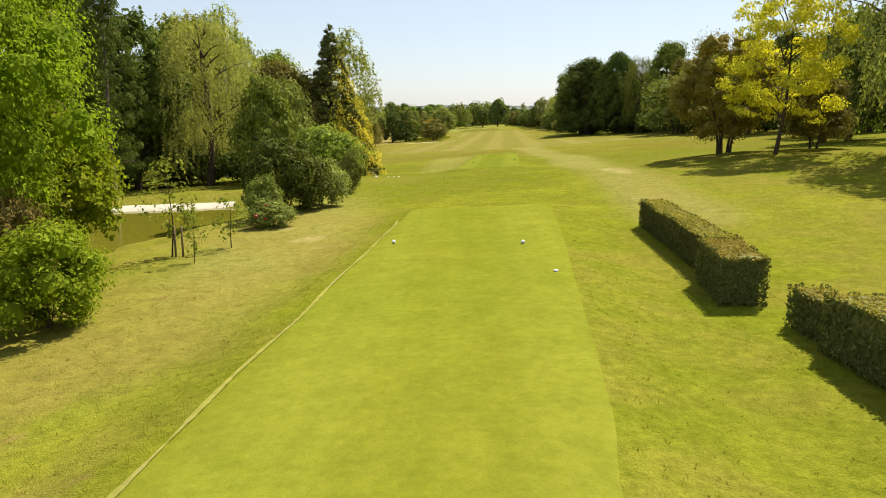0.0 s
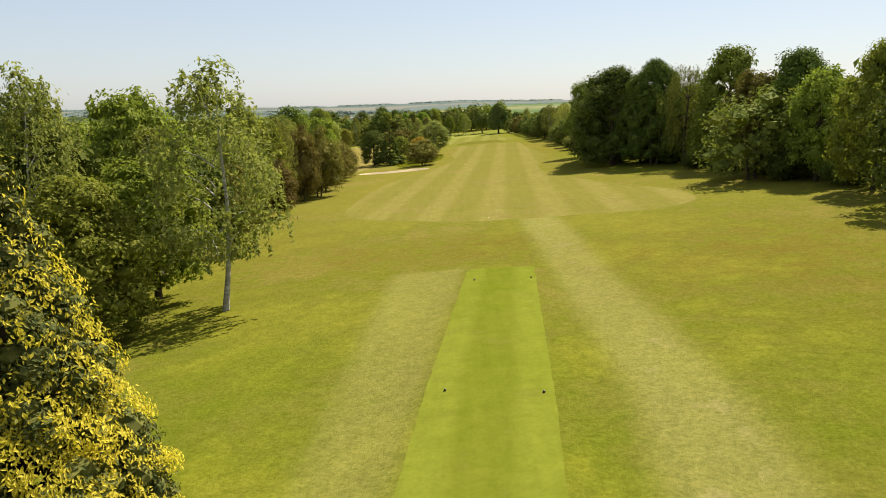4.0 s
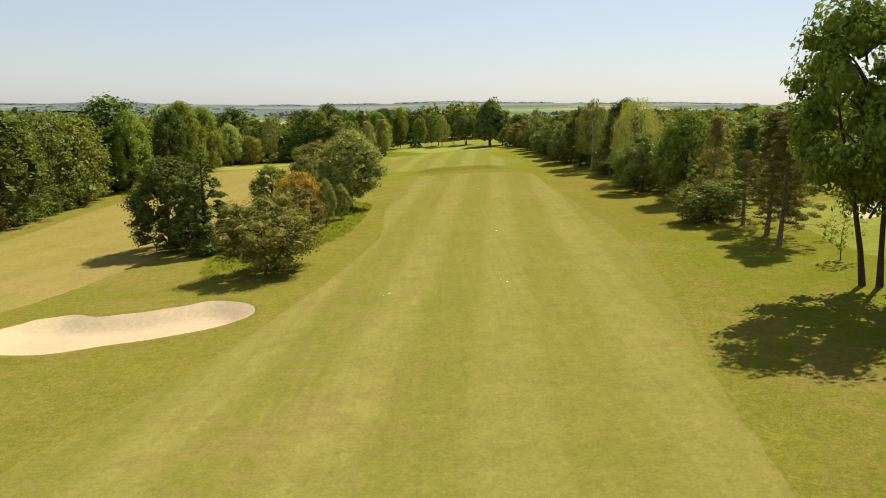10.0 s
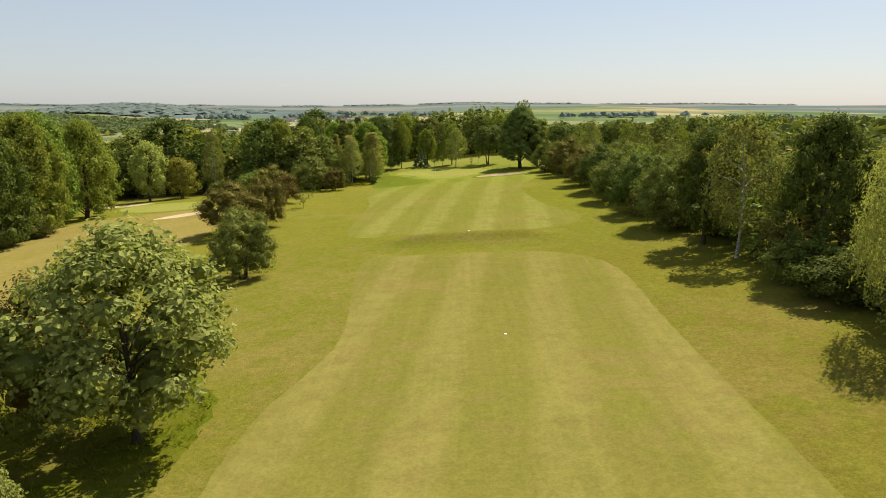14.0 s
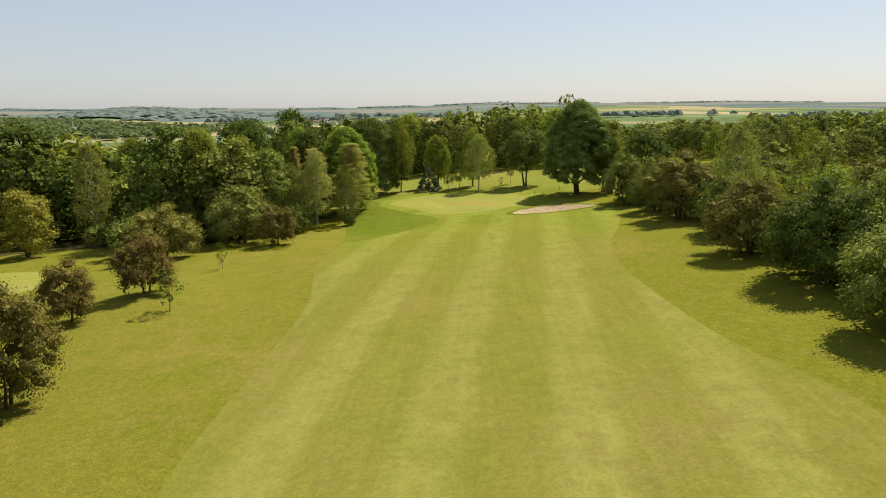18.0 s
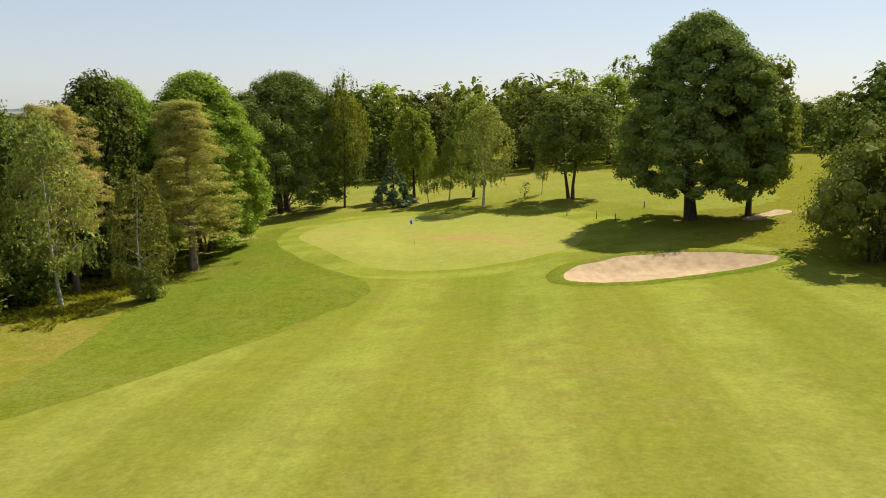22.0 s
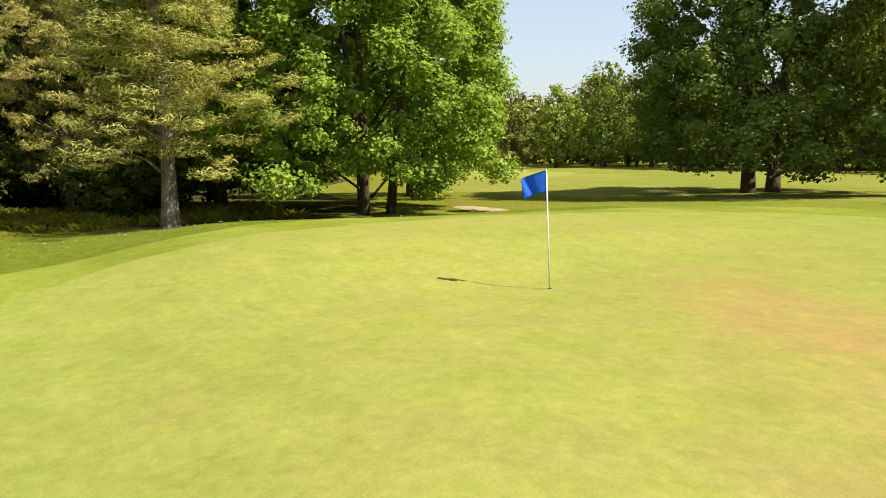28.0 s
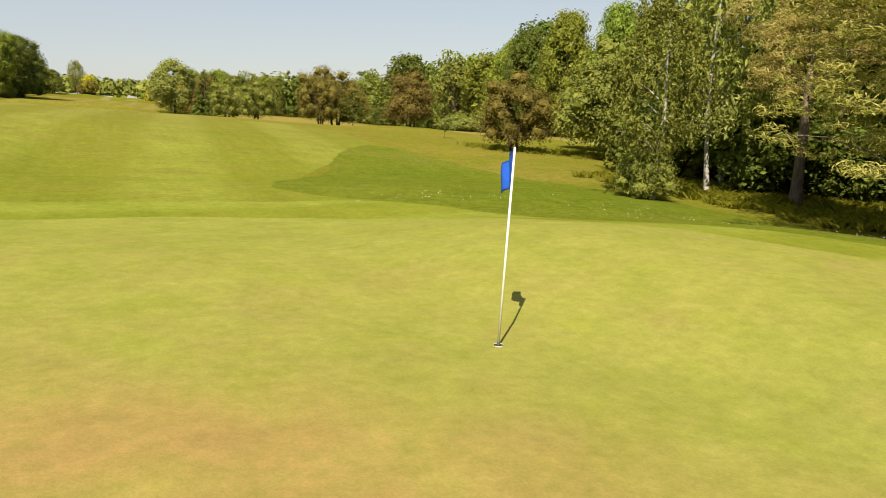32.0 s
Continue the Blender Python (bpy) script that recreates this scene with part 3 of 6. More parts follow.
        tip, rest = np.stack([p, i1, i2], 1), np.concatenate([np.stack([i1, q, r], 1), np.stack([i1, r, i2], 1)])
        (within if lone else without).append(tip)
        (without if lone else within).append(rest)
    if added:
        verts = np.concatenate([verts] + added)
    return np.concatenate(within), np.concatenate(without)


def mesh_of(name, co, faces, material, smooth_shade=True):
    me = bpy.data.meshes.new(name)
    co, faces = np.asarray(co, np.float32), np.asarray(faces, np.int32)
    n, k = faces.shape
    me.vertices.add(len(co))
    me.vertices.foreach_set("co", co.ravel())
    me.loops.add(n * k)
    me.loops.foreach_set("vertex_index", faces.ravel())
    me.polygons.add(n)
    me.polygons.foreach_set("loop_start", np.arange(0, n * k, k, dtype=np.int32))
    me.polygons.foreach_set("use_smooth", np.full(n, smooth_shade))
    me.materials.append(material)
    me.update(calc_edges=True)
    me.validate()
    return me


pieces, rest = [], tris
for name, label, edge, material, ragged, *grow in (
    ("bunker", "pale kidney-shaped sand bunker beside the fairway", BUNKER_ONE, SAND, 0.10),
    ("bunker", "reddish sand bunker with a raked floor before the green", BUNKER_TWO, SAND_RED, 0.10),
    ("bunker", "small pale sand bunker by the neighbouring green", FAR_BUNKER_A, SAND, 0.1),
    ("bunker", "pale sand bunker below the far trees", FAR_BUNKER_B, SAND, 0.1),
    ("pond_bed", "muddy bed of the pond", POND_EDGE, DIRT, 0.15),
    ("putting_green", "closely mown yellow-green putting green with reddish dry patches", GREEN_EDGE, GREEN, 0.05),
    ("bunker_collar", "ring of darker longer grass round the bunker", BUNKER_TWO, BANK, 0.12, 1.1),
    ("apron", "mown apron of brighter grass round the putting green", APRON_EDGE, APRON, 0.08),
    ("rough_bank", "darker green unmown grass bank beside the green", BANK_EDGE, BANK, 0.12, 0.15),
    *(("bare_patch", "trodden patch of dry bare soil by the green", edge, DIRT, 0.22) for edge in DIRT_PATCHES),
    ("tee_box", "closely mown bright green back tee", TEE_BACK, TEE, 0.012),
    ("tee_box", "striped bright green forward tee", TEE_FRONT, TEE_B, 0.03),
    ("fairway", "striped yellow-green mown fairway", FAIRWAY_ONE, FAIRWAY, 0.12),
    ("fairway", "striped mown fairway running up to the green", FAIRWAY_TWO, FAIRWAY_B, 0.12),
    ("green_surround", "green mown grass round the apron", APRON_EDGE, SURROUND, 0.4, 5.0),
    ("grass_mound", "low mound of longer brownish grass across the fairway", MOUND_EDGE, MOUND, 0.3),
    ("neighbouring_green", "pale mown green of the next hole", FAR_GREEN, GREEN, 0.08),
    ("neighbouring_green", "pale mown green of another hole beyond the lime", LAST_GREEN, GREEN, 0.1),
    ("bunker", "thin pale bunker behind the far green", LAST_SAND, SAND, 0.1),
    ("open_grass", "sunlit pale green mown grass beyond the green", BEYOND_EDGE, LAWN, 0.5),
    ("bunker", "pale sand bunker beyond the pines", SIDE_BUNKER, SAND, 0.1),
    ("open_grass", "sunlit mown grass beyond the pines", SIDE_LAWN, LAWN, 0.4),
    ("neighbouring_fairway", "dry tan fairway of the next hole", MEADOW_EDGE, MEADOW, 0.3),
    ("shaded_floor", "leaf litter and thin grass under the trees", SHADE_BED, SHADED_LITTER, 0.8),
    ("long_grass", "lush long grass under the young trees", LONG_GRASS, LUSH, 0.6),
):
    got, rest = cut(rest, edge, ragged, *grow)
    pieces.append((name, label, got, material))
far_part = verts[rest].mean(1)[:, 1] > 620
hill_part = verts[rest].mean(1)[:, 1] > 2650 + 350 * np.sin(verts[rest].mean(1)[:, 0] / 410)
pieces.append(("ground", "rough grass of the golf course with dry patches", rest[~far_part], ROUGH))



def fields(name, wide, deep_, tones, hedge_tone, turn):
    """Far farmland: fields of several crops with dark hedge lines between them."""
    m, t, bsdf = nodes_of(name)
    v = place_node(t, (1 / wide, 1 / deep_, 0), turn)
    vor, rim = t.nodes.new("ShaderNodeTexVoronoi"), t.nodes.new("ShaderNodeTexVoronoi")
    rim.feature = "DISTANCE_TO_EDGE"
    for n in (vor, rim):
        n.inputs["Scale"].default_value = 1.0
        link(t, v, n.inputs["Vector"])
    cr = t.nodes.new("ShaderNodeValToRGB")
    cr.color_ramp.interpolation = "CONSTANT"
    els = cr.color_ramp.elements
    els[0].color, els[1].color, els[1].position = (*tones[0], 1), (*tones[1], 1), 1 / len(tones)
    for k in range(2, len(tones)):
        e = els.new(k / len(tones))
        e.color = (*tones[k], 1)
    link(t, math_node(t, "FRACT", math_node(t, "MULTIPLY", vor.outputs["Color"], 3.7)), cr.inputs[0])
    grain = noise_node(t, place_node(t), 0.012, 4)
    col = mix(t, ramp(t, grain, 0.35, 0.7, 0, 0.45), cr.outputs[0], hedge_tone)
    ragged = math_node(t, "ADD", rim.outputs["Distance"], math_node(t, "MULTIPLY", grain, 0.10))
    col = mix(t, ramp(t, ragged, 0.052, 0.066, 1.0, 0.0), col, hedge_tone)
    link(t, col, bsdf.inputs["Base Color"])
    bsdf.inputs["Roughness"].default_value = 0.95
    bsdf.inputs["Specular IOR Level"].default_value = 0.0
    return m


FIELDS = fields("far_fields", 330, 150, [(0.105, 0.150, 0.055), (0.330, 0.270, 0.140), (0.140, 0.180, 0.075), (0.090, 0.135, 0.052), (0.230, 0.225, 0.110), (0.150, 0.190, 0.085), (0.360, 0.300, 0.170), (0.115, 0.165, 0.070)], (0.060, 0.085, 0.042), 0.12)
pieces.append(("far_country", "patchwork of distant fields and hedges", rest[far_part & ~hill_part], FIELDS))
# field tones greyed and blued, so the distance haze is in the colour
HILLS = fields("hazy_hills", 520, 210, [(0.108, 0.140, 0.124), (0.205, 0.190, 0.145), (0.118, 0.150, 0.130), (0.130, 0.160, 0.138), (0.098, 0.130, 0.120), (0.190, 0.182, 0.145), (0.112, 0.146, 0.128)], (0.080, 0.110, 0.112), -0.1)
pieces.append(("distant_hills", "hills on the horizon, tinted blue-green for distance haze", rest[hill_part], HILLS))
BARE_SPOTS = ((-2.8, 9.0, 0.22), (-1.0, 7.4, 0.22), (-3.3, 12.1, 0.2), (-3.6, 15.7, 0.3))
SCORCHED = ((16.2, 436.3, 2.0, 1.2, 1.4), (14.0, 437.4, 1.8, 1.1, 0.7), (18.6, 434.9, 1.9, 1.3, 0.7), (12.0, 438.9, 1.6, 1.0, 0.4), (20.3, 432.9, 1.3, 1.4, 0.5), (9.5, 442.0, 3.5, 1.5, 0.3))
level = lie(verts[:, 0], verts[:, 1])
for name, label, some, material in pieces:
    ids, back = np.unique(some, return_inverse=True)
    co = np.column_stack([verts[ids], level[ids]])
    me = mesh_of(name, co, back.reshape(-1, 3), material)
    if name == "ground":
        q = np.clip(co[:, :2], (-50, -50), (60, 150))
        wear = np.maximum(smooth(-0.9, 0.9, inside(WALKWAY, q[:, 0], q[:, 1])), 0.75 * smooth(-0.6, 0.6, inside(DRY_STRIP, q[:, 0], q[:, 1])))
        wear = np.maximum(wear, smooth(1.9, 0.6, np.hypot((q[:, 0] - 12.9) / 0.9, (q[:, 1] - 42) / 3.5)) * 1.35)
        wear = np.maximum(wear, 0.5 * smooth(3.2, 1.0, np.hypot((q[:, 0] + 3.6) / 1.4, (q[:, 1] - 24.5) / 4.5)))
        wear = np.maximum(wear, 0.9 * smooth(4.2, 1.2, np.hypot((q[:, 0] + 2.7) / 0.95, (q[:, 1] - 24.5) / 4.5)))
        for x, y in ((-1.5, 24.0), (-1.8, 23.3), (-0.9, 21.8), (-2.9, 25.4)):
            wear = np.maximum(wear, 1.6 * smooth(0.6, 0.2, np.hypot((q[:, 0] - x) / 1.3, q[:, 1] - y)))
        soil = sum(np.exp(-(((q[:, 0] - x) / k) ** 2) - ((q[:, 1] - y) / k) ** 2) for x, y, k in BARE_SPOTS)
        parched = smooth(0.2, 1.6, -inside(TEE_BACK, q[:, 0], q[:, 1])) * smooth(1.6, 0.0, q[:, 0]) * smooth(33, 27, q[:, 1]) * smooth(-12, -8, q[:, 0])
        parched = np.maximum(parched, 0.5 * smooth(9.5, 11.5, q[:, 0]) * smooth(30, 24, q[:, 0]) * smooth(2, 8, q[:, 1]) * smooth(52, 40, q[:, 1]))
        parched = np.maximum(parched, 0.6 * np.exp(-(((q[:, 0] + 1.0) / 3.2) ** 2) - ((q[:, 1] - 46) / 4.5) ** 2))
        parched = np.maximum(parched, 0.75 * smooth(-5, -8, q[:, 0]) * smooth(34, 40, q[:, 1]) * smooth(50, 44, q[:, 1]))
        x, y = co[:, 0], co[:, 1]
        parched = np.maximum(parched, 0.9 * np.exp(-(((x + 7) / 8) ** 2) - ((y - 398) / 11) ** 2))
        parched = np.maximum(parched, 0.5 * smooth(6, -2, x) * smooth(-20, -14, x) * smooth(318, 332, y) * smooth(402, 388, y))
        parched = np.maximum(parched, 0.45 * smooth(8, 2, x) * smooth(-14, -8, x) * smooth(150, 170, y) * smooth(300, 280, y))
        lush = np.exp(-(((x + 4.5) / 5) ** 2) - ((y - 66) / 13) ** 2) + 0.8 * np.exp(-(((x - 4) / 9) ** 2) - ((y - 42) / 6) ** 2) + 0.7 * np.exp(-(((x - 24) / 6) ** 2) - ((y - 62) / 12) ** 2) + 0.7 * np.exp(-(((x - 10.3) / 1.3) ** 2) - ((y - 62) / 13) ** 2)
        # greener grass by the right-hand wood; the trees' shadow is painted in with it
        lush = np.maximum(lush, 0.85 * smooth(32, 37, x) * smooth(150, 165, y) * smooth(250, 230, y))
        rusty = 0.9 * np.exp(-(((x - 30) / 13) ** 2) - ((y - 88) / 17) ** 2) + 0.75 * smooth(-9, -3, x) * smooth(15, 11, x) * np.exp(-(((y - 101) / 7) ** 2)) + 0.55 * np.exp(-(((x + 10) / 6) ** 2) - ((y - 108) / 14) ** 2)
        rusty = np.maximum(rusty, 0.42 * smooth(24, 30, x) * smooth(44, 40, x) * smooth(226, 246, y) * smooth(330, 310, y))
        lush = np.maximum(lush, 0.95 * np.exp(-(((x + 5) / 6) ** 2) - ((y - 58) / 12) ** 2))
        me.attributes.new("lush", "FLOAT", "POINT").data.foreach_set("value", np.clip(lush, 0, 1).astype(np.float32))
        me.attributes.new("rusty", "FLOAT", "POINT").data.foreach_set("value", np.clip(rusty, 0, 1).astype(np.float32))
        me.attributes.new("parched", "FLOAT", "POINT").data.foreach_set("value", parched.astype(np.float32))
        me.attributes.new("soil", "FLOAT", "POINT").data.foreach_set("value", soil.astype(np.float32))
        me.attributes.new("wear", "FLOAT", "POINT").data.foreach_set("value", wear.astype(np.float32))
    if name == "putting_green":
        wear = sum(k * np.exp(-(((co[:, 0] - x) / a) ** 2) - ((co[:, 1] - y) / c) ** 2) for x, y, a, c, k in SCORCHED)
        me.attributes.new("wear", "FLOAT", "POINT").data.foreach_set("value", np.clip(wear, 0, 1).astype(np.float32))
    tagged(new(name, me), label, name.replace("_", " "), kind="structure")
# a pale scuffed line along the tee's edge
ly = np.linspace(1, 25, 161)
lx = np.interp(ly, TEE_LINE[:, 1], TEE_LINE[:, 0]) + 0.02 * np.sin(ly * 1.1)
lw = 0.055 * (0.75 + 0.3 * np.sin(ly * 2.3) * np.sin(ly * 0.9 + 1) + 0.3 * np.sin(ly * 9.1) * np.sin(ly * 6.3))
lco = np.concatenate([np.column_stack([lx - lw, ly, lie(lx - lw, ly) + 0.012]), np.column_stack([lx + lw, ly, lie(lx + lw, ly) + 0.012])])
li = np.arange(160)
tagged(new("tee_edge", mesh_of("tee_edge", lco, np.stack([li, li + 161, li + 162, li + 1], 1), DRY_LINE)), "pale dry line along the tee's edge", "tee edge", kind="structure")
# the pale bank across the pond: a low strip of gravel with a soft outline
bx = np.linspace(-30, -8.6, 120)
by = sum(np.interp(bx + d, FAR_BANK[:, 0], FAR_BANK[:, 1]) for d in (-0.5, 0, 0.5)) / 3
bco = []
for k, (off, up) in enumerate(((-0.35, -0.12), (0.0, 0.03), (0.3, 0.10), (0.75, 0.13), (1.0, 0.02))):
    off = off + 0.07 * np.sin(bx * 2.3 + k) * np.sin(bx * 0.9 + 2 * k)
    ground_z = np.maximum(lie(bx - 0.35 * off, by + off), 0.05)
    bco.append(np.column_stack([bx - 0.35 * off, by + off, ground_z + up]))
bi = np.arange(119)
bq = np.concatenate([np.stack([bi + k * 120, bi + 1 + k * 120, bi + 1 + (k + 1) * 120, bi + (k + 1) * 120], 1) for k in range(4)])
tagged(new("pale_bank", mesh_of("pale_bank", np.concatenate(bco), bq, PALE)), "pale gravel bank along the pond's far side", "gravel bank", kind="structure")
pond = [(x, y, 0.05) for x, y in spline([(-34.51, 23.8), (-24.32, 18.05), (-10.12, 23.96), (-9.69, 26.26), (-8.75, 28.74), (-7.49, 31.29), (-7.28, 33.38), (-7.4, 36.3), (-9.12, 38.72), (-10.17, 38.1), (-12.21, 37.51), (-14.4, 36.93), (-15.41, 36.35), (-16.94, 35.43), (-26.55, 33.27)])]
pond_mesh = mesh_of("pond_water", pond, [list(range(len(pond)))], WATER, False)
tagged(new("pond_water", pond_mesh), "still murky green pond water", "water", kind="structure")


# ---- trees ----
rng = np.random.default_rng(7)


def part(name, mesh, parent, label=""):
    ob = new(name, mesh)
    ob.parent = parent
    return tagged(ob, label)


def tube(points, radii, sides=7):
    """A tapered round limb along a line."""
    points = np.asarray(points, float)
    t = np.gradient(points, axis=0)
    t /= np.linalg.norm(t, axis=1)[:, None] + 1e-9
    u = np.cross(t, (0.31, 0.95, 0.05))
    u /= np.linalg.norm(u, axis=1)[:, None] + 1e-9
    v = np.cross(t, u)
    ang = np.arange(sides) * 2 * np.pi / sides
    co = points[:, None] + np.asarray(radii)[:, None, None] * (np.cos(ang)[None, :, None] * u[:, None] + np.sin(ang)[None, :, None] * v[:, None])
    i, j = np.meshgrid(np.arange(len(points) - 1), np.arange(sides), indexing="ij")
    q = np.stack([i * sides + j, i * sides + (j + 1) % sides, (i + 1) * sides + (j + 1) % sides, (i + 1) * sides + j], -1).reshape(-1, 4)
    return co.reshape(-1, 3), q


def joined(bits):
    co, faces, n = [], [], 0
    for c, f in bits:
        co.append(c)
        faces.append(f + n)
        n += len(c)
    return np.concatenate(co), np.concatenate(faces)


def leaves(p, n, size, r, slim=0.6, hang=0.0):
    """Small bent leaf sprays at the points p, facing about n."""
    k = len(p)
    n = n + r.normal(0, 0.40, (k, 3))
    n /= np.linalg.norm(n, axis=1)[:, None] + 1e-9
    a = r.normal(0, 1, (k, 3)) + np.array((0, 0, -hang))
    a -= (a * n).sum(1)[:, None] * n
    a /= np.linalg.norm(a, axis=1)[:, None] + 1e-9
    b = np.cross(n, a)
    s = size * r.uniform(0.55, 1.35, (k, 1))
    w = s * slim * r.uniform(0.7, 1.2, (k, 1))
    co = np.stack([p - a * s * 0.5, p + b * w * 0.5 + n * s * 0.08, p + a * s * 0.6 - n * s * 0.10, p - b * w * 0.5 + n * s * 0.08], 1)
    return co.reshape(-1, 3), np.arange(k * 4).reshape(-1, 4)


def unit(k, r):
    v = r.normal(0, 1, (k, 3))
    return v / np.linalg.norm(v, axis=1)[:, None]


def leaf_mass(c, rc, flat, r, cuts=2):
    """Uneven dense lumps round the points c."""
    g = np.linspace(-1.0, 1.0, cuts + 1)
    quads = []
    for axis in range(3):
        for sign in (-1.0, 1.0):
            for i in range(cuts):
                for j in range(cuts):
                    q = []
                    for a, e in ((i, j), (i + 1, j), (i + 1, j + 1), (i, j + 1)):
                        w = [0, 0, 0]
                        w[axis], w[(axis + 1) % 3], w[(axis + 2) % 3] = sign, g[a] * sign, g[e]
                        q.append(w)
                    quads.append(q)
    ball = np.array(quads).reshape(-1, 3)
    ball /= np.linalg.norm(ball, axis=1)[:, None]
    k = len(c)
    turn = r.uniform(0, 6.28, (k, 1))
    wob = 1 + 0.22 * np.sin(ball[None, :, 0] * 4 + turn) * np.cos(ball[None, :, 1] * 5 + 2 * turn) + 0.15 * np.sin(ball[None, :, 2] * 6 + turn)
    ax = unit(k, r)
    ca, sa = np.cos(turn)[:, :, None], np.sin(turn)[:, :, None]
    spun = ball[None] * ca + np.cross(ax[:, None], ball[None]) * sa + ax[:, None] * (ax @ ball.T)[:, :, None] * (1 - ca)
    co = c[:, None] + spun * wob[:, :, None] * rc[:, None, None] * np.array((1, 1, flat))
    co[:, :, 2] = np.maximum(co[:, :, 2], 0.05)
    return co.reshape(-1, 3), np.arange(k * len(ball)).reshape(-1, 4)


def build_tree(form, h, rad, bare, clumps, count, size, seed, trunk_r, stems=1, slim=0.6):
    """Returns (trunk, crown) as corners and faces. bare: height of the clear stem; rad: the crown's radius."""
    r = np.random.default_rng(seed)
    mid, half = (h + bare) / 2, (h - bare) / 2
    if form in ("round", "dome", "tiers", "bush", "birch", "willow"):
        k = np.arange(clumps) + 0.5
        phi, zz = k * 2.39996 + r.uniform(0, 0.8, clumps), 1 - 2 * k / clumps
        u = np.stack([np.sqrt(1 - zz**2) * np.cos(phi), np.sqrt(1 - zz**2) * np.sin(phi), zz], 1)
        reach = r.uniform(0.5, 0.92, (clumps, 1))
        c = u * reach * np.array((rad, rad, half)) + np.array((0, 0, mid))
        if form == "round":
            c[:, :2] *= (1.0 + 0.22 * (mid - c[:, 2:]) / half)
        if form in ("dome", "tiers"):  # broad skirts, rounded top
            f = (np.arange(clumps) / clumps) ** 0.85
            env = rad * (1 - f**2.4) ** 0.6 * (0.8 + 0.2 * np.clip(f / 0.2, 0, 1)) * np.sqrt(r.uniform(0.36, 0.92, clumps))
            env = env * (1 + 0.16 * np.sin(2 * phi + seed) + 0.12 * np.sin(3 * phi + 5 * f + seed))
            c = np.stack([env * np.cos(phi), env * np.sin(phi), bare + 0.05 * h + f * (h - bare) * 0.88], 1)
        if form == "bush" and stems < 5:  # dense down to the ground
            c[:, :2] *= 1 + 0.75 * np.clip((mid - c[:, 2:]) / half, 0, 1) ** 1.5
            c[:, 2] = np.maximum(c[:, 2], bare + 0.10 * half)
        if form == "birch":
            c[:, :2] *= 0.72 + 0.5 * np.clip((mid + 0.2 * half - c[:, 2:]) / half, -0.6, 0.8)
        rc = rad * r.uniform(0.7, 1.35, clumps) * {"dome": 2.75, "tiers": 2.75, "birch": 2.45}.get(form, 2.3) / clumps**0.5
        flat = 0.8
        if form == "tiers":  # flat overlapping sprays, drooping outwards
            c[:, 2] -= 0.08 * np.hypot(c[:, 0], c[:, 1])
            c[:, 2] = np.maximum(c[:, 2], bare * 0.8)
            rc, flat = rc * 1.15, 0.62
    elif form == "cone":
        t = 1 - (1 - np.arange(clumps) / clumps) ** 0.62 if clumps else 0
        ang = r.uniform(0, 2 * np.pi, clumps)
        env = rad * (1 - t) ** 0.9 * r.uniform(0.62, 0.95, clumps)
        c = np.stack([env * np.cos(ang), env * np.sin(ang), bare + (h - bare) * t * 0.97], 1)
        rc = rad * (0.07 + 0.17 * (1 - t)) * r.uniform(0.7, 1.2, clumps)
        flat = 0.75
    elif form == "layered":  # airy flat tiers of sprays
        t = np.repeat(np.linspace(0.0, 1.0, 12), clumps // 12)
        ang = r.uniform(0, 2 * np.pi, clumps)
        env = rad * np.sqrt(np.clip(1 - ((t - 0.38) / 0.66) ** 2, 0.02, 1)) * r.uniform(0.15, 0.95, clumps) ** 0.6
        c = np.stack([env * np.cos(ang), env * np.sin(ang), bare + (h - bare) * (0.04 + 0.93 * t) + r.normal(0, 0.34, clumps) + 0.12 * env], 1)
        rc = rad * r.uniform(0.12, 0.25, clumps)
        flat = 0.48
    else:  # pine: ragged flat layers on long limbs
        t = r.uniform(0, 1, clumps) ** 0.8
        ang = r.uniform(0, 2 * np.pi, clumps)
        env = rad * (1.0 - 0.78 * t**1.3) * (0.75 + 0.25 * np.sin(ang * 3 + 9 * t)) * r.uniform(0.2, 1.0, clumps)
        c = np.stack([env * np.cos(ang), env * np.sin(ang), bare + (h - bare) * (0.05 + 0.88 * t)], 1)
        c[:, 2] -= 0.10 * env * (1 - t)
        rc = rad * r.uniform(0.06, 0.16, clumps)
        flat = 0.55
    share = rc**2 / (rc**2).sum()
    pick = r.choice(clumps, count, p=share)
    v = unit(count, r)
    out = c[pick] - np.array((0, 0, mid))
    out /= np.linalg.norm(out, axis=1)[:, None] + 1e-9
    v = np.where(((v * out).sum(1) < -0.35)[:, None], -v, v)
    grit = 1 + 0.18 * np.sin(v[:, :1] * 7 + pick[:, None]) * np.cos(v[:, 2:] * 6)
    p = c[pick] + v * rc[pick, None] * r.uniform(0.55, 1.06, (count, 1)) * np.array((1, 1, flat)) * grit
    if form == "cone":
        p[:, 2] -= 0.35 * np.hypot(p[:, 0] - c[pick, 0], p[:, 1] - c[pick, 1])
    hang = 0.0
    if form in ("willow", "birch"):  # hanging strands
        share, long, hang = (0.68, 0.36, 2.4) if form == "willow" else (0.45, 0.16, 1.6)
        low = np.flatnonzero(r.uniform(0, 1, count) < share)
        roots = r.choice(count, max(count // 34, 8), replace=False)
        of = r.integers(0, len(roots), len(low))
        length = long * h * r.uniform(0.35, 1, len(roots)) * np.clip(np.hypot(p[roots, 0], p[roots, 1]) / rad, 0.25, 1)
        f = r.uniform(0, 1, len(low))
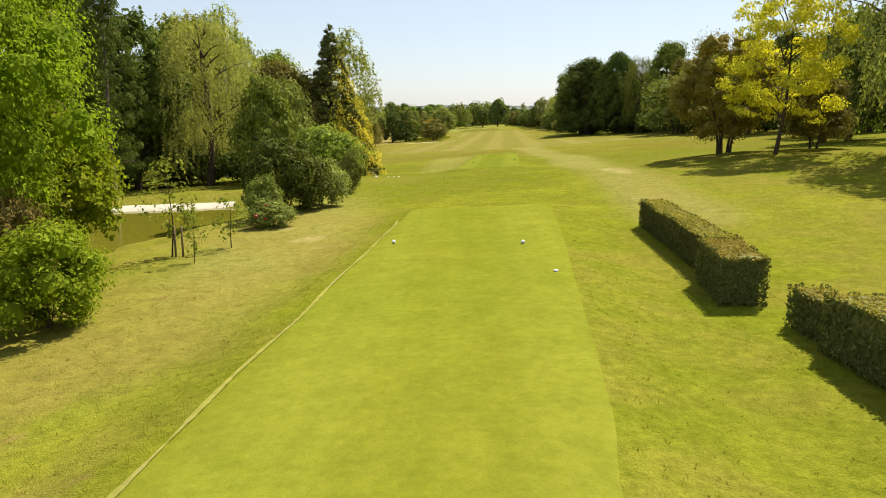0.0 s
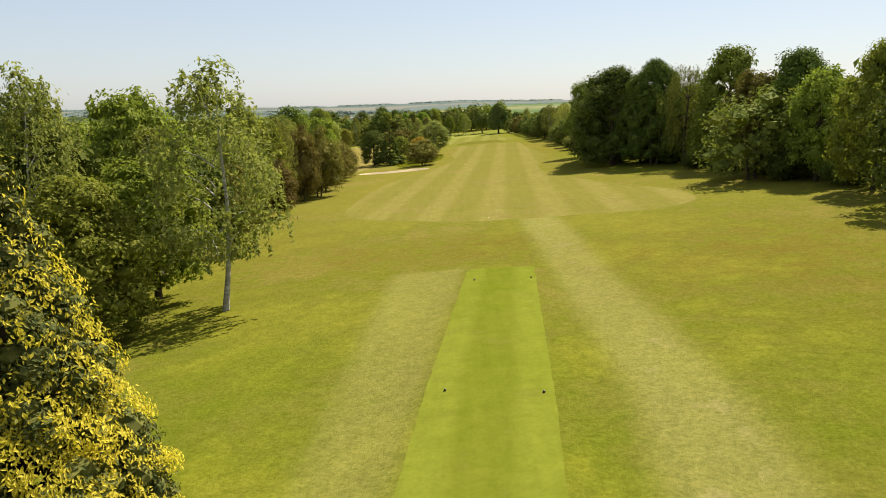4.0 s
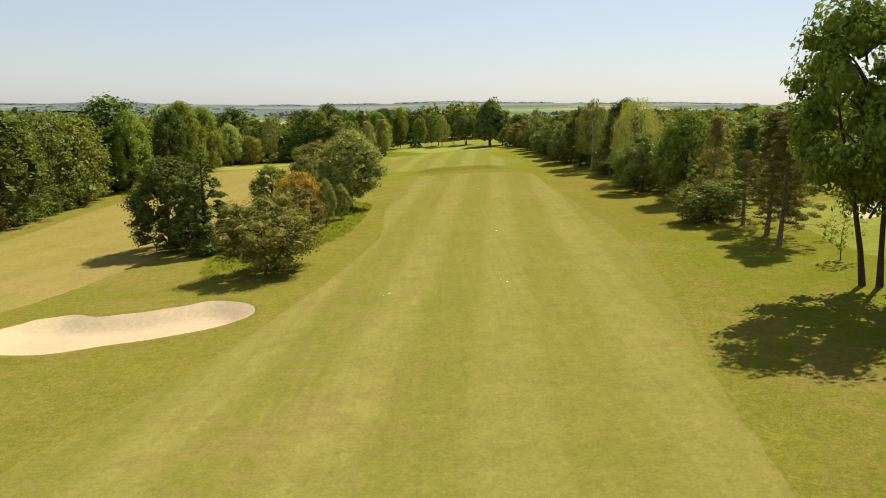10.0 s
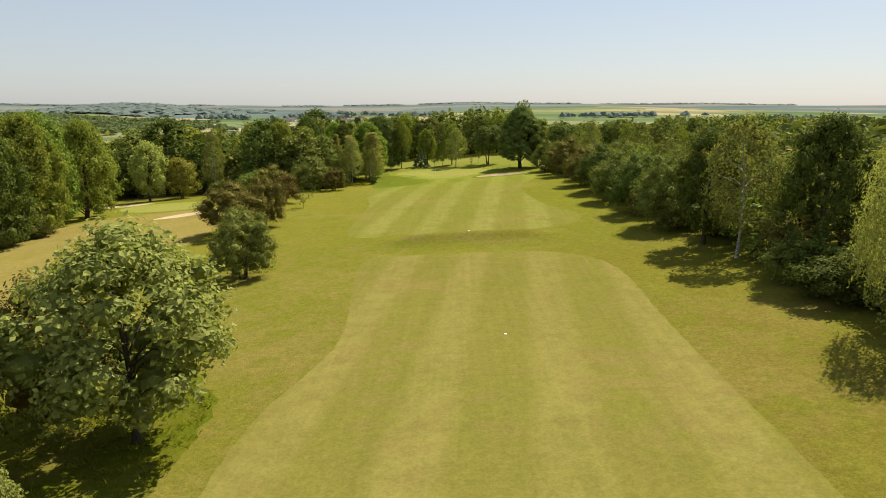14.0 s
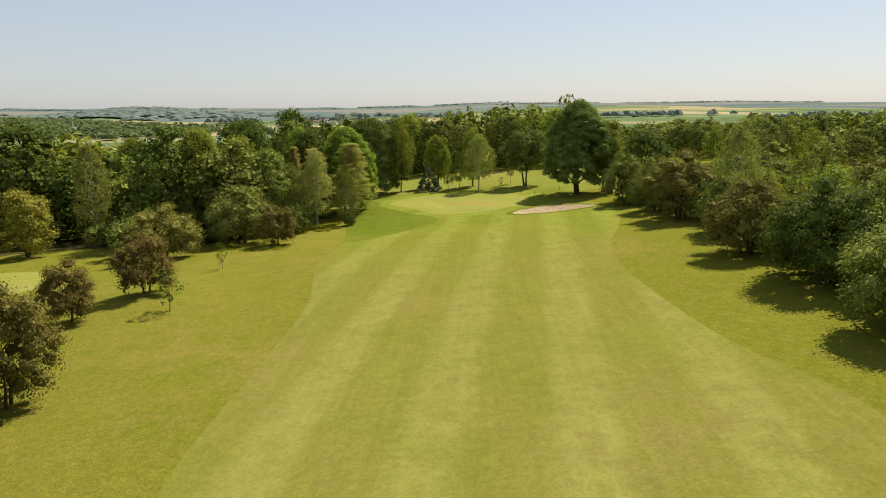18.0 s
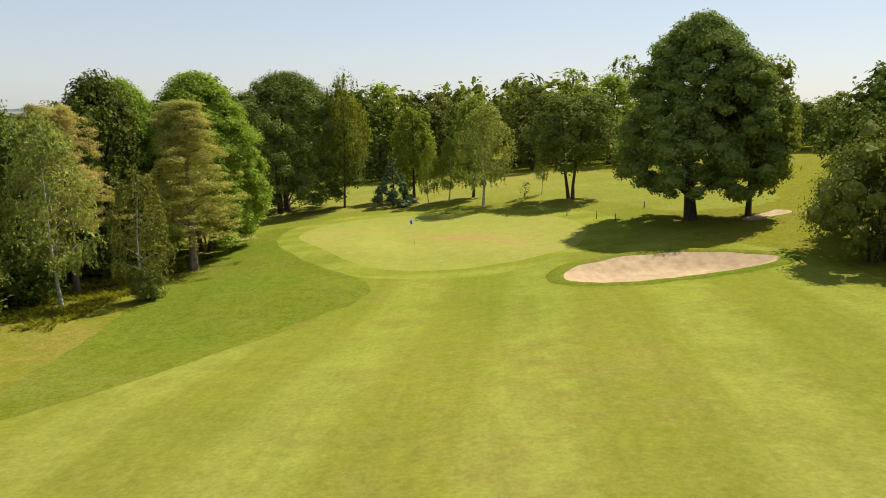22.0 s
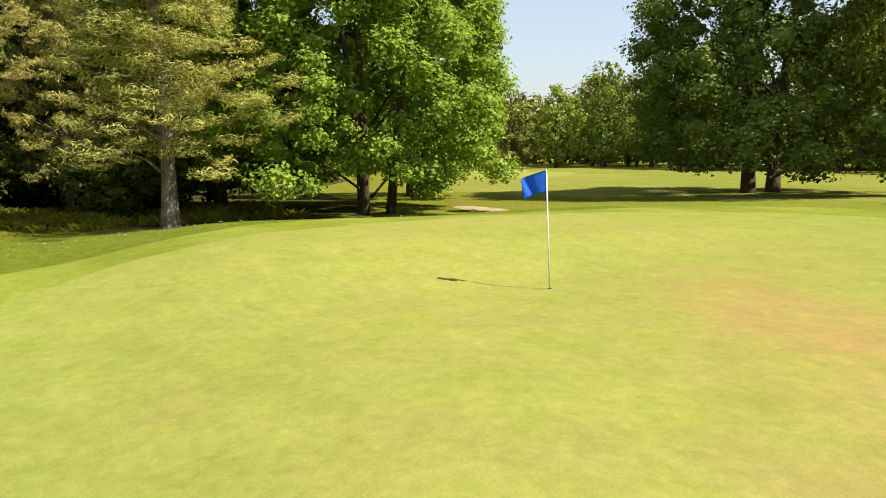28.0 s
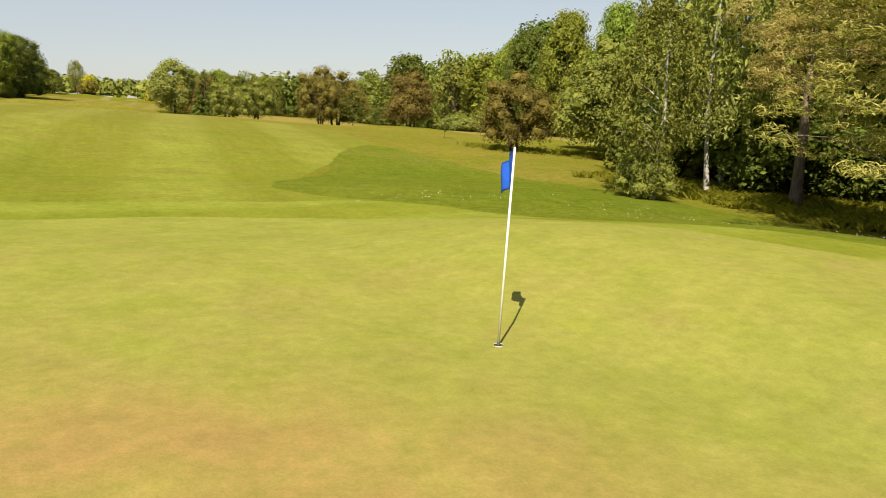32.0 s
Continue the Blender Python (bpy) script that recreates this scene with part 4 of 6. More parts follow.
        p[low] = p[roots][of] + r.normal(0, 0.05, (len(low), 3)) + np.stack([0.05 * p[roots][of, 0] * f, 0.05 * p[roots][of, 1] * f, -f * length[of]], 1)
    p[:, 2] = np.maximum(p[:, 2], 0.06 * h if form != "bush" else 0.03 * h)
    crown = leaves(p, v * 0.8 + np.array((0, 0, 0.45)), size, r, slim, hang)
    if form in ("round", "dome", "tiers", "bush", "cone"):  # the shaded leaf mass within each clump
        crown = joined([crown, leaf_mass(c, rc * {"cone": 0.6, "bush": 0.5, "tiers": 0.65}.get(form, 0.47) * (1.0 if count > 3500 else 0.9), flat, r, 2 if count > 3500 else 1)])
    bits = []
    for s in range(stems):
        lean = r.uniform(-0.06, 0.06, 2) * h * (0.2 if form in ("pine", "cone") else 1) if stems == 1 else 0.16 * rad * np.array((np.cos(s * 2.2), np.sin(s * 2.2))) * 2
        off = np.array((0, 0)) if stems == 1 else lean * 0.35
        top = (0.86 if form != "bush" else 0.6) * h
        zz = np.linspace(-0.25, top, 7)
        f = np.clip(zz / top, 0, 1)
        bend = h * (0.004 if form in ("pine", "cone") else 0.016)
        line = np.stack([off[0] + lean[0] * f**1.5 + bend * np.sin(f * 5 + s), off[1] + lean[1] * f**1.5 + bend * np.sin(f * 4 + s), zz], 1)
        bits.append(tube(line, trunk_r / stems**0.4 * np.array([1.45, 1.0, 0.85, 0.7, 0.5, 0.3, 0.1]), 8))
    for q in r.permutation(clumps)[: min(clumps, {"bush": 8, "pine": 44}.get(form, 16))]:
        zs = min(max(bare * 0.9, c[q, 2] - 0.55 * np.hypot(c[q, 0], c[q, 1])), 0.8 * h)
        f = np.linspace(0, 1, 4)[:, None]
        a = np.array((0, 0, zs))
        line = a + (c[q] - a) * f + np.array((0, 0, 0.1 * rad)) * np.sin(f * np.pi)
        bits.append(tube(line, trunk_r * {"pine": 0.24, "dome": 0.28}.get(form, 0.38) * np.array([1, 0.7, 0.45, 0.15]), 5))
    return joined(bits), crown


KINDS = {
    # form, height, radius, clear stem, clumps, leaves, leaf size, seed, stem radius, stems, slim, leaf material, bark
    "lime": ("dome", 17, 7.0, 0.9, 240, 34000, 0.25, 3, 0.36, 2, 0.75, LIME, BARK),
    "shade_lime": ("tiers", 16, 6.0, 1.7, 420, 64000, 0.19, 39, 0.40, 1, 0.75, DEEP, BARK),
    "twin_lime": ("dome", 17, 7.0, 0.9, 340, 62000, 0.19, 42, 0.36, 2, 0.75, DEEP, BARK),
    "great_lime": ("dome", 16, 5.6, 0.8, 340, 84000, 0.155, 34, 0.23, 3, 0.8, BRIGHT, BARK),
    "broad": ("dome", 15, 5.6, 0.6, 130, 13000, 0.32, 4, 0.34, 1, 0.7, FRESH, BARK),
    "young_oak": ("round", 5.0, 2.6, 0.1, 46, 9000, 0.16, 40, 0.08, 2, 0.8, OAK, BARK),
    "near_oak": ("round", 11.5, 6.4, 0.2, 170, 84000, 0.105, 33, 0.35, 1, 0.8, OAK, BARK),
    "oak": ("dome", 14, 5.4, 0.4, 110, 12000, 0.28, 5, 0.36, 1, 0.75, DARK, BARK),
    "green_tree": ("round", 12, 4.2, 1.0, 60, 5200, 0.35, 6, 0.24, 1, 0.7, FRESH, BARK),
    "plane": ("round", 11, 4.3, 0.9, 70, 8500, 0.27, 8, 0.15, 1, 0.75, GREYGREEN, BARK),
    "birch": ("birch", 15, 3.4, 2.0, 64, 8500, 0.26, 9, 0.12, 1, 0.5, GREYGREEN, BIRCH_BARK),
    "willow": ("willow", 14, 4.2, 2.6, 70, 20000, 0.24, 10, 0.24, 1, 0.26, WILLOW, BARK),
    "cypress": ("cone", 12.5, 3.8, 0.1, 420, 36000, 0.16, 11, 0.25, 1, 0.6, CONE, BARK),
    "conifer": ("cone", 11, 2.7, 0.4, 150, 6000, 0.30, 12, 0.2, 1, 0.45, DARK, BARK),
    "spruce": ("cone", 5.9, 2.6, 0.3, 110, 9000, 0.17, 13, 0.12, 1, 0.28, BLUE, BARK),
    "tall_pine": ("pine", 13, 3.4, 4.2, 420, 46000, 0.16, 37, 0.16, 1, 0.15, PINE_BROWN, PINE_BARK),
    "near_pine": ("pine", 13, 3.6, 2.0, 560, 70000, 0.16, 35, 0.17, 1, 0.15, PINE, PINE_BARK),
    "ash": ("round", 12, 4.2, 3.0, 70, 9000, 0.27, 36, 0.19, 2, 0.7, LIME, BARK),
    "pine": ("pine", 13, 3.6, 1.5, 300, 22000, 0.25, 14, 0.17, 1, 0.2, PINE, PINE_BARK),
    "hawthorn": ("bush", 6.6, 3.6, 0.5, 60, 9500, 0.165, 15, 0.16, 3, 0.65, BROWN, BARK),
    "rusty_thorn": ("bush", 6.0, 2.8, 0.5, 46, 7500, 0.17, 16, 0.13, 2, 0.65, RUST, BARK),
    "shrub": ("bush", 4.0, 2.2, 0.1, 36, 5500, 0.17, 17, 0.07, 3, 0.6, OLIVE, BARK),
    "dark_shrub": ("bush", 4.0, 2.2, 0.1, 40, 4200, 0.19, 18, 0.07, 3, 0.65, DARK, BARK),
    "fresh_shrub": ("bush", 3.0, 1.5, 0.1, 26, 4500, 0.14, 19, 0.05, 3, 0.6, FRESH, BARK),
    "yellow_tree": ("birch", 10, 4.0, 2.6, 60, 9000, 0.22, 20, 0.13, 1, 0.7, YELLOW, BARK),
    "vase": ("bush", 7.4, 3.6, 0.7, 90, 13000, 0.125, 41, 0.15, 5, 0.6, BRONZE, BARK),
    "robinia": ("layered", 9, 3.6, 2.0, 156, 24000, 0.145, 38, 0.12, 1, 0.7, YELLOW, BARK),
    "ochre_tree": ("bush", 7, 2.6, 0.5, 44, 7000, 0.19, 21, 0.12, 2, 0.65, BROWN, BARK),
    "sapling": ("birch", 3.0, 0.7, 0.7, 12, 420, 0.14, 22, 0.025, 1, 0.6, FRESH, BARK),
    "forest_tree": ("dome", 16, 5.0, 0.2, 60, 2700, 0.48, 23, 0.30, 1, 0.75, DARK, BARK),
    "forest_tree_b": ("round", 14, 4.4, 0.2, 44, 2400, 0.46, 24, 0.26, 1, 0.75, OLIVE, BARK),
    "forest_tree_c": ("birch", 16, 4.0, 0.6, 40, 2600, 0.42, 25, 0.22, 1, 0.7, FRESH, BARK),
    "forest_tree_d": ("bush", 8, 4.0, 0.2, 42, 2500, 0.36, 26, 0.14, 2, 0.7, OLIVE, BARK),
    "forest_tree_e": ("bush", 8, 4.0, 0.2, 42, 2500, 0.36, 27, 0.14, 2, 0.7, BROWN, BARK),
    "deep_tree": ("round", 15, 5.2, 0.3, 22, 260, 1.3, 28, 0.3, 1, 0.8, DARK, BARK),
}
made_kinds = {}


def plant(kind, x, y, h, radius, name, label, category="tree", group="", turn=None, leaf=None):
    """Stands a tree on the ground: a stem with limbs and a crown."""
    if kind not in made_kinds:
        *spec, _, bark = KINDS[kind]
        trunk, crown = build_tree(*spec)
        made_kinds[kind] = (mesh_of("trunk", *trunk, bark), crown, {})
    trunk_mesh, crown, crowns = made_kinds[kind]
    leaf = leaf or KINDS[kind][-2]
    if leaf.name not in crowns:
        crowns[leaf.name] = mesh_of("crown", *crown, leaf, False)
    ob = tagged(new(name), label, category, group)
    ob.location = (x, y, height(x, y))
    ob.rotation_euler = (0, 0, rng.uniform(0, 6.28) if turn is None else turn)
    ob.scale = (radius / KINDS[kind][2], radius / KINDS[kind][2], 1.05 * h / KINDS[kind][1])
    part("trunk", trunk_mesh, ob)
    part("crown", crowns[leaf.name], ob)
    return ob

# kind, x, y, height, radius, name, label
SINGLE = [
    ("near_oak", -10.5, 17.0, 11.2, 5.0, "oak_tree", "spreading green oak with low leafy branches by the pond", None),
    ("young_oak", -8.7, 19.8, 4.8, 2.1, "oak_tree", "young leafy oak before the pond", None),
    ("shrub", -5.1, 14.0, 2.1, 1.1, "shrub", "low rounded green shrub at the edge of the mown grass", OAK),
    ("shrub", -6.7, 15.4, 2.6, 1.0, "shrub", "thin brownish twiggy shrub beside a green one", RUST),
    ("fresh_shrub", -7.3, 11.3, 1.6, 1.0, "shrub", "small bright green shrub on the lawn", None),
    ("willow", -13.3, 48.4, 11.8, 3.7, "willow_tree", "tall pale green weeping willow behind the pond", None),
    ("birch", -19.0, 70.0, 17.0, 4.0, "birch_tree", "tall pale birch behind the willows", None),
    ("shrub", -8.2, 48.2, 6.6, 2.4, "tree", "olive small-leaved tree with branches down to the grass", OLIVE),
    ("oak", -10.4, 57.0, 9.0, 3.6, "tree", "brownish-green dense tree behind an olive one", BROWN),
    ("green_tree", -5.6, 33.6, 6.3, 1.5, "tree", "narrow dense green tree among shrubs", LIME),
    ("dark_shrub", -4.1, 30.8, 3.3, 1.7, "shrub", "large dense dark green shrub beside the pond", None),
    ("dark_shrub", -2.9, 32.3, 2.3, 1.2, "shrub", "rounded grey-green shrub beside a larger one", GREYGREEN),
    ("fresh_shrub", -4.3, 27.6, 1.7, 0.7, "shrub", "leafy flowering shrub with pink roses at its foot", OLIVE),
    ("dark_shrub", -4.0, 40.0, 3.7, 2.1, "shrub", "big rounded glossy bush with pale flowers", FRESH),
    ("fresh_shrub", -2.1, 37.4, 2.1, 0.7, "shrub", "small thin-stemmed shrub beside a big rounded one", OLIVE),
    ("cypress", -6.5, 58.7, 12.2, 3.9, "cypress_tree", "tall conical golden-tipped cypress", None),
    ("birch", -9.0, 85.0, 16.6, 4.8, "birch_tree", "slender drooping birch standing alone in the rough", None),
    ("robinia", 21.9, 40.8, 8.7, 3.3, "robinia_tree", "bright yellow-leaved tree beside the tee", None),
    ("vase", 20.8, 45.8, 7.4, 3.6, "bushy_tree", "wide brownish-green many-stemmed bushy tree", BRONZE),
    ("rusty_thorn", 25.6, 43.8, 4.2, 1.9, "shrub", "dark purple-brown shrub behind the yellow tree", RUST),
    ("willow", 27.6, 38.6, 17.0, 4.0, "birch_tree", "tall weeping grey-green birch at the tee's side", GREYGREEN),
    ("birch", 26.8, 33.6, 17.0, 4.4, "birch_tree", "tall birch whose shade falls across the rough", None),
    ("broad", 36.8, 52.1, 10.8, 4.3, "tree", "dark broad tree behind the yellow one", DARK),
    ("pine", -19.3, 39.5, 11.0, 2.6, "pine_tree", "tall bare-stemmed pine behind the pond", None),
    ("broad", -18.1, 56.2, 12.5, 4.1, "tree", "tall green broadleaf tree behind the willow", None),
    ("pine", -15.4, 38.9, 13.9, 2.5, "pine_tree", "tall straight pine behind the pond", DARK),
    ("oak", -20.4, 44.3, 12.8, 4.2, "tree", "dense dark tree behind the pond", None),
    ("green_tree", -18.0, 47.7, 11.6, 3.6, "tree", "leafy dark green tree behind the pond", DARK),
    ("dark_shrub", -15.8, 51.0, 3.6, 2.7, "shrub", "dark undergrowth bush behind the pond", None),
    ("dark_shrub", -20.4, 47.0, 3.7, 2.7, "shrub", "dark dense bush behind the pond", None),
    ("dark_shrub", -10.9, 50.6, 3.2, 2.3, "shrub", "dark bush between two willows", None),
    ("oak", -22.4, 49.2, 11.0, 4.2, "tree", "dark green tree behind the pond", None),
    ("oak", -15.0, 79.0, 9.5, 4.2, "tree", "dense leafy green tree beside the conical cypress", FRESH),
    ("green_tree", -15.5, 90.0, 10.5, 4.0, "tree", "leafy green tree behind the lone birch", None),
    ("birch", -18.0, 97.0, 13.0, 3.6, "birch_tree", "pale drooping birch in the edge of the wood", None),
    ("green_tree", -18.5, 107.0, 10.0, 3.8, "tree", "dark green tree in the edge of the wood", DARK),
    ("hawthorn", -18.5, 118.0, 8.0, 3.6, "hawthorn_tree", "brownish hawthorn in the edge of the wood", None),
    ("green_tree", -19.5, 128.0, 11.5, 3.8, "tree", "olive green tree in the edge of the wood", OLIVE),
    ("rusty_thorn", -18.0, 137.0, 7.5, 3.2, "hawthorn_tree", "reddish-brown thorn tree by the fairway", None),
    ("green_tree", -21.5, 145.0, 14.0, 3.6, "tree", "leafy bright green tree at the wood's edge", None),
    ("birch", -21.0, 153.0, 14.5, 3.2, "birch_tree", "pale olive birch at the wood's edge", None),
    ("rusty_thorn", -19.0, 159.5, 12.0, 3.4, "hawthorn_tree", "dark reddish-brown tree at the wood's edge", None),
    ("hawthorn", -17.0, 166.0, 11.5, 4.2, "hawthorn_tree", "brownish-green hawthorn at the wood's edge", None),
    ("hawthorn", -18.0, 176.0, 9.5, 3.8, "hawthorn_tree", "low brown hawthorn at the wood's edge", BROWN),
    ("green_tree", -20.0, 186.0, 14.3, 3.8, "tree", "fresh green tree above lower thorns", None),
    ("rusty_thorn", -18.6, 195.0, 8.5, 3.6, "hawthorn_tree", "rusty brown thorn tree by the fairway", None),
    ("rusty_thorn", -19.0, 202.0, 8.4, 3.6, "hawthorn_tree", "greyish-brown thorn tree by the fairway", BROWN),
    ("hawthorn", -20.2, 211.5, 8.4, 4.4, "hawthorn_tree", "wide brownish hawthorn beside the bunker", BROWN),
    ("oak", -15.4, 249.6, 10.0, 4.7, "oak_tree", "compact dark green oak between two fairways", None),
    ("conifer", -10.6, 246.4, 11.2, 4.3, "conifer_tree", "dark conical fir beside a dark oak", None),
    ("hawthorn", -0.4, 232.9, 6.5, 4.6, "hawthorn_tree", "round brownish hawthorn standing alone by the fairway", BROWN),
    ("rusty_thorn", -0.6, 246.0, 6.2, 3.0, "hawthorn_tree", "dark purplish-brown thorn tree by the fairway", None),
    ("ochre_tree", -2.6, 257.0, 7.0, 2.6, "tree", "yellowish-brown bushy tree in long grass", OCHRE),
    ("green_tree", -9.1, 271.7, 7.6, 3.0, "tree", "rounded green tree between the fairways", None),
    ("rusty_thorn", -4.5, 279.0, 8.0, 3.0, "tree", "reddish-brown tree behind a pale green one", None),
    ("plane", 2.0, 275.3, 11.6, 5.3, "tree", "tall pale green tree leaning over the fairway's edge", None),
    ("conifer", -3.6, 283.0, 10.0, 3.2, "conifer_tree", "ragged dark fir beside a pale green tree", DARK),
    ("plane", -4.0, 270.0, 8.5, 2.6, "tree", "grey-green young tree in long grass", OLIVE),
    ("plane", 0.7, 258.6, 6.0, 1.35, "young_tree", "slim young grey-green tree in long grass", None),
    ("plane", 1.9, 264.2, 4.7, 1.3, "young_tree", "short young grey-green tree in long grass", None),
    ("ash", 42.2, 214.0, 17.6, 5.0, "tree", "tall leaning tree with an open crown", None),
    ("pine", 43.9, 229.4, 10.5, 4.2, "pine_tree", "brownish-green pine with a bare stem", BROWN),
    ("pine", 45.0, 234.0, 11.2, 4.0, "pine_tree", "brown-tinted pine with a bare stem", BROWN),
    ("pine", 45.2, 239.5, 10.0, 3.4, "pine_tree", "short dark pine at the wood's edge", DARK),
    ("pine", 45.6, 248.8, 10.5, 3.2, "pine_tree", "olive pine at the wood's edge", None),
    ("sapling", 45.1, 222.3, 4.3, 1.2, "young_tree", "thin young tree beside the pines", None),
    ("plane", 45.8, 258.0, 11.0, 3.8, "tree", "pale green leafy tree at the wood's edge", LIME),
    ("hawthorn", 44.2, 271.5, 7.8, 4.3, "hawthorn_tree", "wide olive shrubby tree by the rough", OLIVE),
    ("willow", 47.0, 285.0, 13.6, 4.2, "willow_tree", "pale green weeping tree at the wood's edge", None),
    ("oak", 49.5, 301.0, 13.0, 3.8, "tree", "dark green tree with low branches", None),
    ("birch", 45.4, 308.5, 14.0, 4.2, "birch_tree", "tall grey-green birch at the wood's edge", None),
    ("green_tree", 44.5, 315.0, 12.0, 3.4, "tree", "rounded dark green tree by the rough", DARK),
    ("hawthorn", -10.8, 346.0, 7.2, 3.2, "hawthorn_tree", "brown hawthorn with several stems", None),
    ("hawthorn", -14.2, 341.8, 7.0, 4.8, "hawthorn_tree", "wide olive-brown hawthorn beside another", None),
    ("rusty_thorn", -13.8, 370.5, 5.4, 2.6, "hawthorn_tree", "rust-red rounded thorn tree", None),
    ("hawthorn", -4.0, 313.0, 6.6, 3.4, "hawthorn_tree", "olive hawthorn with several stems by the fairway", OLIVE),
    ("hawthorn", -6.8, 322.0, 6.0, 3.0, "hawthorn_tree", "small olive hawthorn by the fairway", OLIVE),
    ("rusty_thorn", -16.8, 363.0, 5.0, 2.2, "hawthorn_tree", "small dark brown thorn tree near the next green", None),
    ("sapling", -15.2, 369.5, 2.2, 0.6, "young_tree", "tiny dark young tree between two thorns", DARK),
    ("sapling", -9.1, 364.9, 3.6, 1.15, "young_tree", "small young tree with open branches in the rough", DARK),
    ("sapling", -11.4, 383.8, 3.0, 0.6, "young_tree", "slim young tree in the rough", DARK),
    ("birch", -41.5, 412.0, 16.5, 3.0, "birch_tree", "white-stemmed birch before the wood", None),
    ("hawthorn", -22.2, 393.5, 6.4, 4.2, "hawthorn_tree", "broad olive-brown hawthorn at the wood's edge", None),
    ("hawthorn", -15.5, 403.0, 7.5, 4.4, "hawthorn_tree", "dense olive hawthorn at the wood's edge", OLIVE),
    ("hawthorn", -9.6, 399.0, 5.0, 2.6, "hawthorn_tree", "low brownish hawthorn near the green", None),
    ("birch", -8.2, 417.8, 12.4, 2.8, "birch_tree", "pale olive birch beside the green's bank", None),
    ("birch", -11.5, 415.5, 11.0, 2.6, "birch_tree", "thin birch beside the green's bank", OLIVE),
    ("birch", -3.6, 419.4, 8.6, 2.2, "young_tree", "thin olive tree with pale bare stems", OLIVE),
    ("shrub", -3.3, 419.2, 2.0, 1.1, "shrub", "low olive bush at the foot of a thin tree", None),
    ("near_pine", -4.4, 428.8, 12.9, 5.7, "pine_tree", "tall pine with drooping olive branches by the green", None),
    ("tall_pine", -9.4, 421.4, 12.5, 4.2, "pine_tree", "brownish pine with a bare reddish stem", None),
    ("great_lime", -7.0, 437.4, 15.3, 6.5, "lime_tree", "large bright green lime tree with low branches", None),
    ("broad", -12.5, 431.5, 15.0, 4.5, "lime_tree", "green lime tree behind the pines", DARK),
    ("pine", -13.5, 425.0, 13.0, 3.2, "pine_tree", "rusty-tinted pine in the dark wood", None),
    ("twin_lime", -6.2, 461.0, 16.4, 8.2, "lime_tree", "great dark tree with twin stems behind the green", DEEP),
    ("yellow_tree", 0.6, 461.5, 15.2, 3.6, "tree", "slim olive tree with two stems behind the green", FRESH),
    ("spruce", 6.9, 460.0, 6.0, 2.7, "spruce_tree", "small blue-green spruce behind the green", None),
    ("birch", 11.2, 459.2, 7.6, 1.4, "young_tree", "slim young tree behind the green", FRESH),
    ("birch", 13.5, 461.2, 7.8, 1.9, "young_tree", "young leafy tree behind the green", FRESH),
    ("birch", 17.7, 456.0, 12.0, 3.7, "birch_tree", "drooping birch behind the green", None),
    ("green_tree", 16.4, 463.5, 12.5, 2.6, "tree", "leafy tree behind the birch", FRESH),
    ("green_tree", 8.5, 468.0, 11.5, 3.0, "tree", "pale olive tree behind the spruce", FRESH),
    ("ash", 27.8, 456.0, 11.3, 4.9, "tree", "round dark green tree with two stems beyond the green", DEEP),
    ("sapling", 22.5, 457.5, 2.1, 0.6, "young_tree", "tiny sapling in the grass beyond the green", DARK),
    ("birch", 24.7, 462.0, 9.0, 1.0, "young_tree", "thin tall-stemmed tree beyond the green", OLIVE),
    ("shade_lime", 35.8, 438.2, 16.7, 6.5, "lime_tree", "great rounded lime tree with dense dark leaves", SHADE),
    ("green_tree", 40.5, 438.0, 13.3, 3.6, "tree", "green tree beside the great lime", None),
    ("hawthorn", 40.5, 418.0, 7.4, 3.6, "hawthorn_tree", "wide olive shrubby tree near the bunker", OLIVE),
    ("green_tree", 44.5, 424.5, 11.2, 4.4, "tree", "dark tree at the end of the shrub belt", DARK),
    ("hawthorn", 42.9, 397.0, 7.9, 4.8, "hawthorn_tree", "broad brownish hawthorn in the shrub belt", None),
    ("hawthorn", 42.5, 407.0, 7.0, 4.0, "hawthorn_tree", "low olive hawthorn in the shrub belt", OLIVE),
    ("birch", 45.5, 386.0, 12.3, 2.8, "birch_tree", "tall olive birch rising from the shrub belt", None),
    ("hawthorn", 42.0, 373.0, 6.5, 4.0, "hawthorn_tree", "wide olive hawthorn by the rough", None),
    ("hawthorn", 43.0, 361.0, 7.4, 4.2, "hawthorn_tree", "dense dark hawthorn by the rough", DARK),
    ("hawthorn", 43.0, 349.0, 7.0, 4.2, "hawthorn_tree", "dense hawthorn by the rough", OLIVE),
    ("hawthorn", 43.5, 337.0, 7.4, 4.2, "hawthorn_tree", "broad hawthorn by the rough", DARK),
    ("hawthorn", 43.5, 326.0, 8.0, 4.0, "hawthorn_tree", "tall shrubby hawthorn by the rough", OLIVE),
    ("oak", -22.0, 428.0, 17.5, 5.2, "tree", "tall dark tree in the wood beside the green", None),
    ("oak", -19.5, 423.0, 16.0, 4.6, "tree", "dense dark tree behind the pines", None),
    ("green_tree", -15.0, 414.0, 13.0, 4.0, "tree", "olive tree behind the birches", OLIVE),
    ("oak", -25.0, 413.0, 16.0, 4.8, "tree", "dark leafy tree in the wood beside the green", FRESH),
    ("dark_shrub", -11.0, 427.5, 3.4, 2.4, "shrub", "dark undergrowth bush beneath the pines", None),
    ("dark_shrub", -15.0, 420.0, 3.6, 2.6, "shrub", "dark undergrowth bush beneath the trees", None),
    ("dark_shrub", -16.5, 430.0, 4.0, 2.8, "shrub", "dark undergrowth bush behind the stems", None),
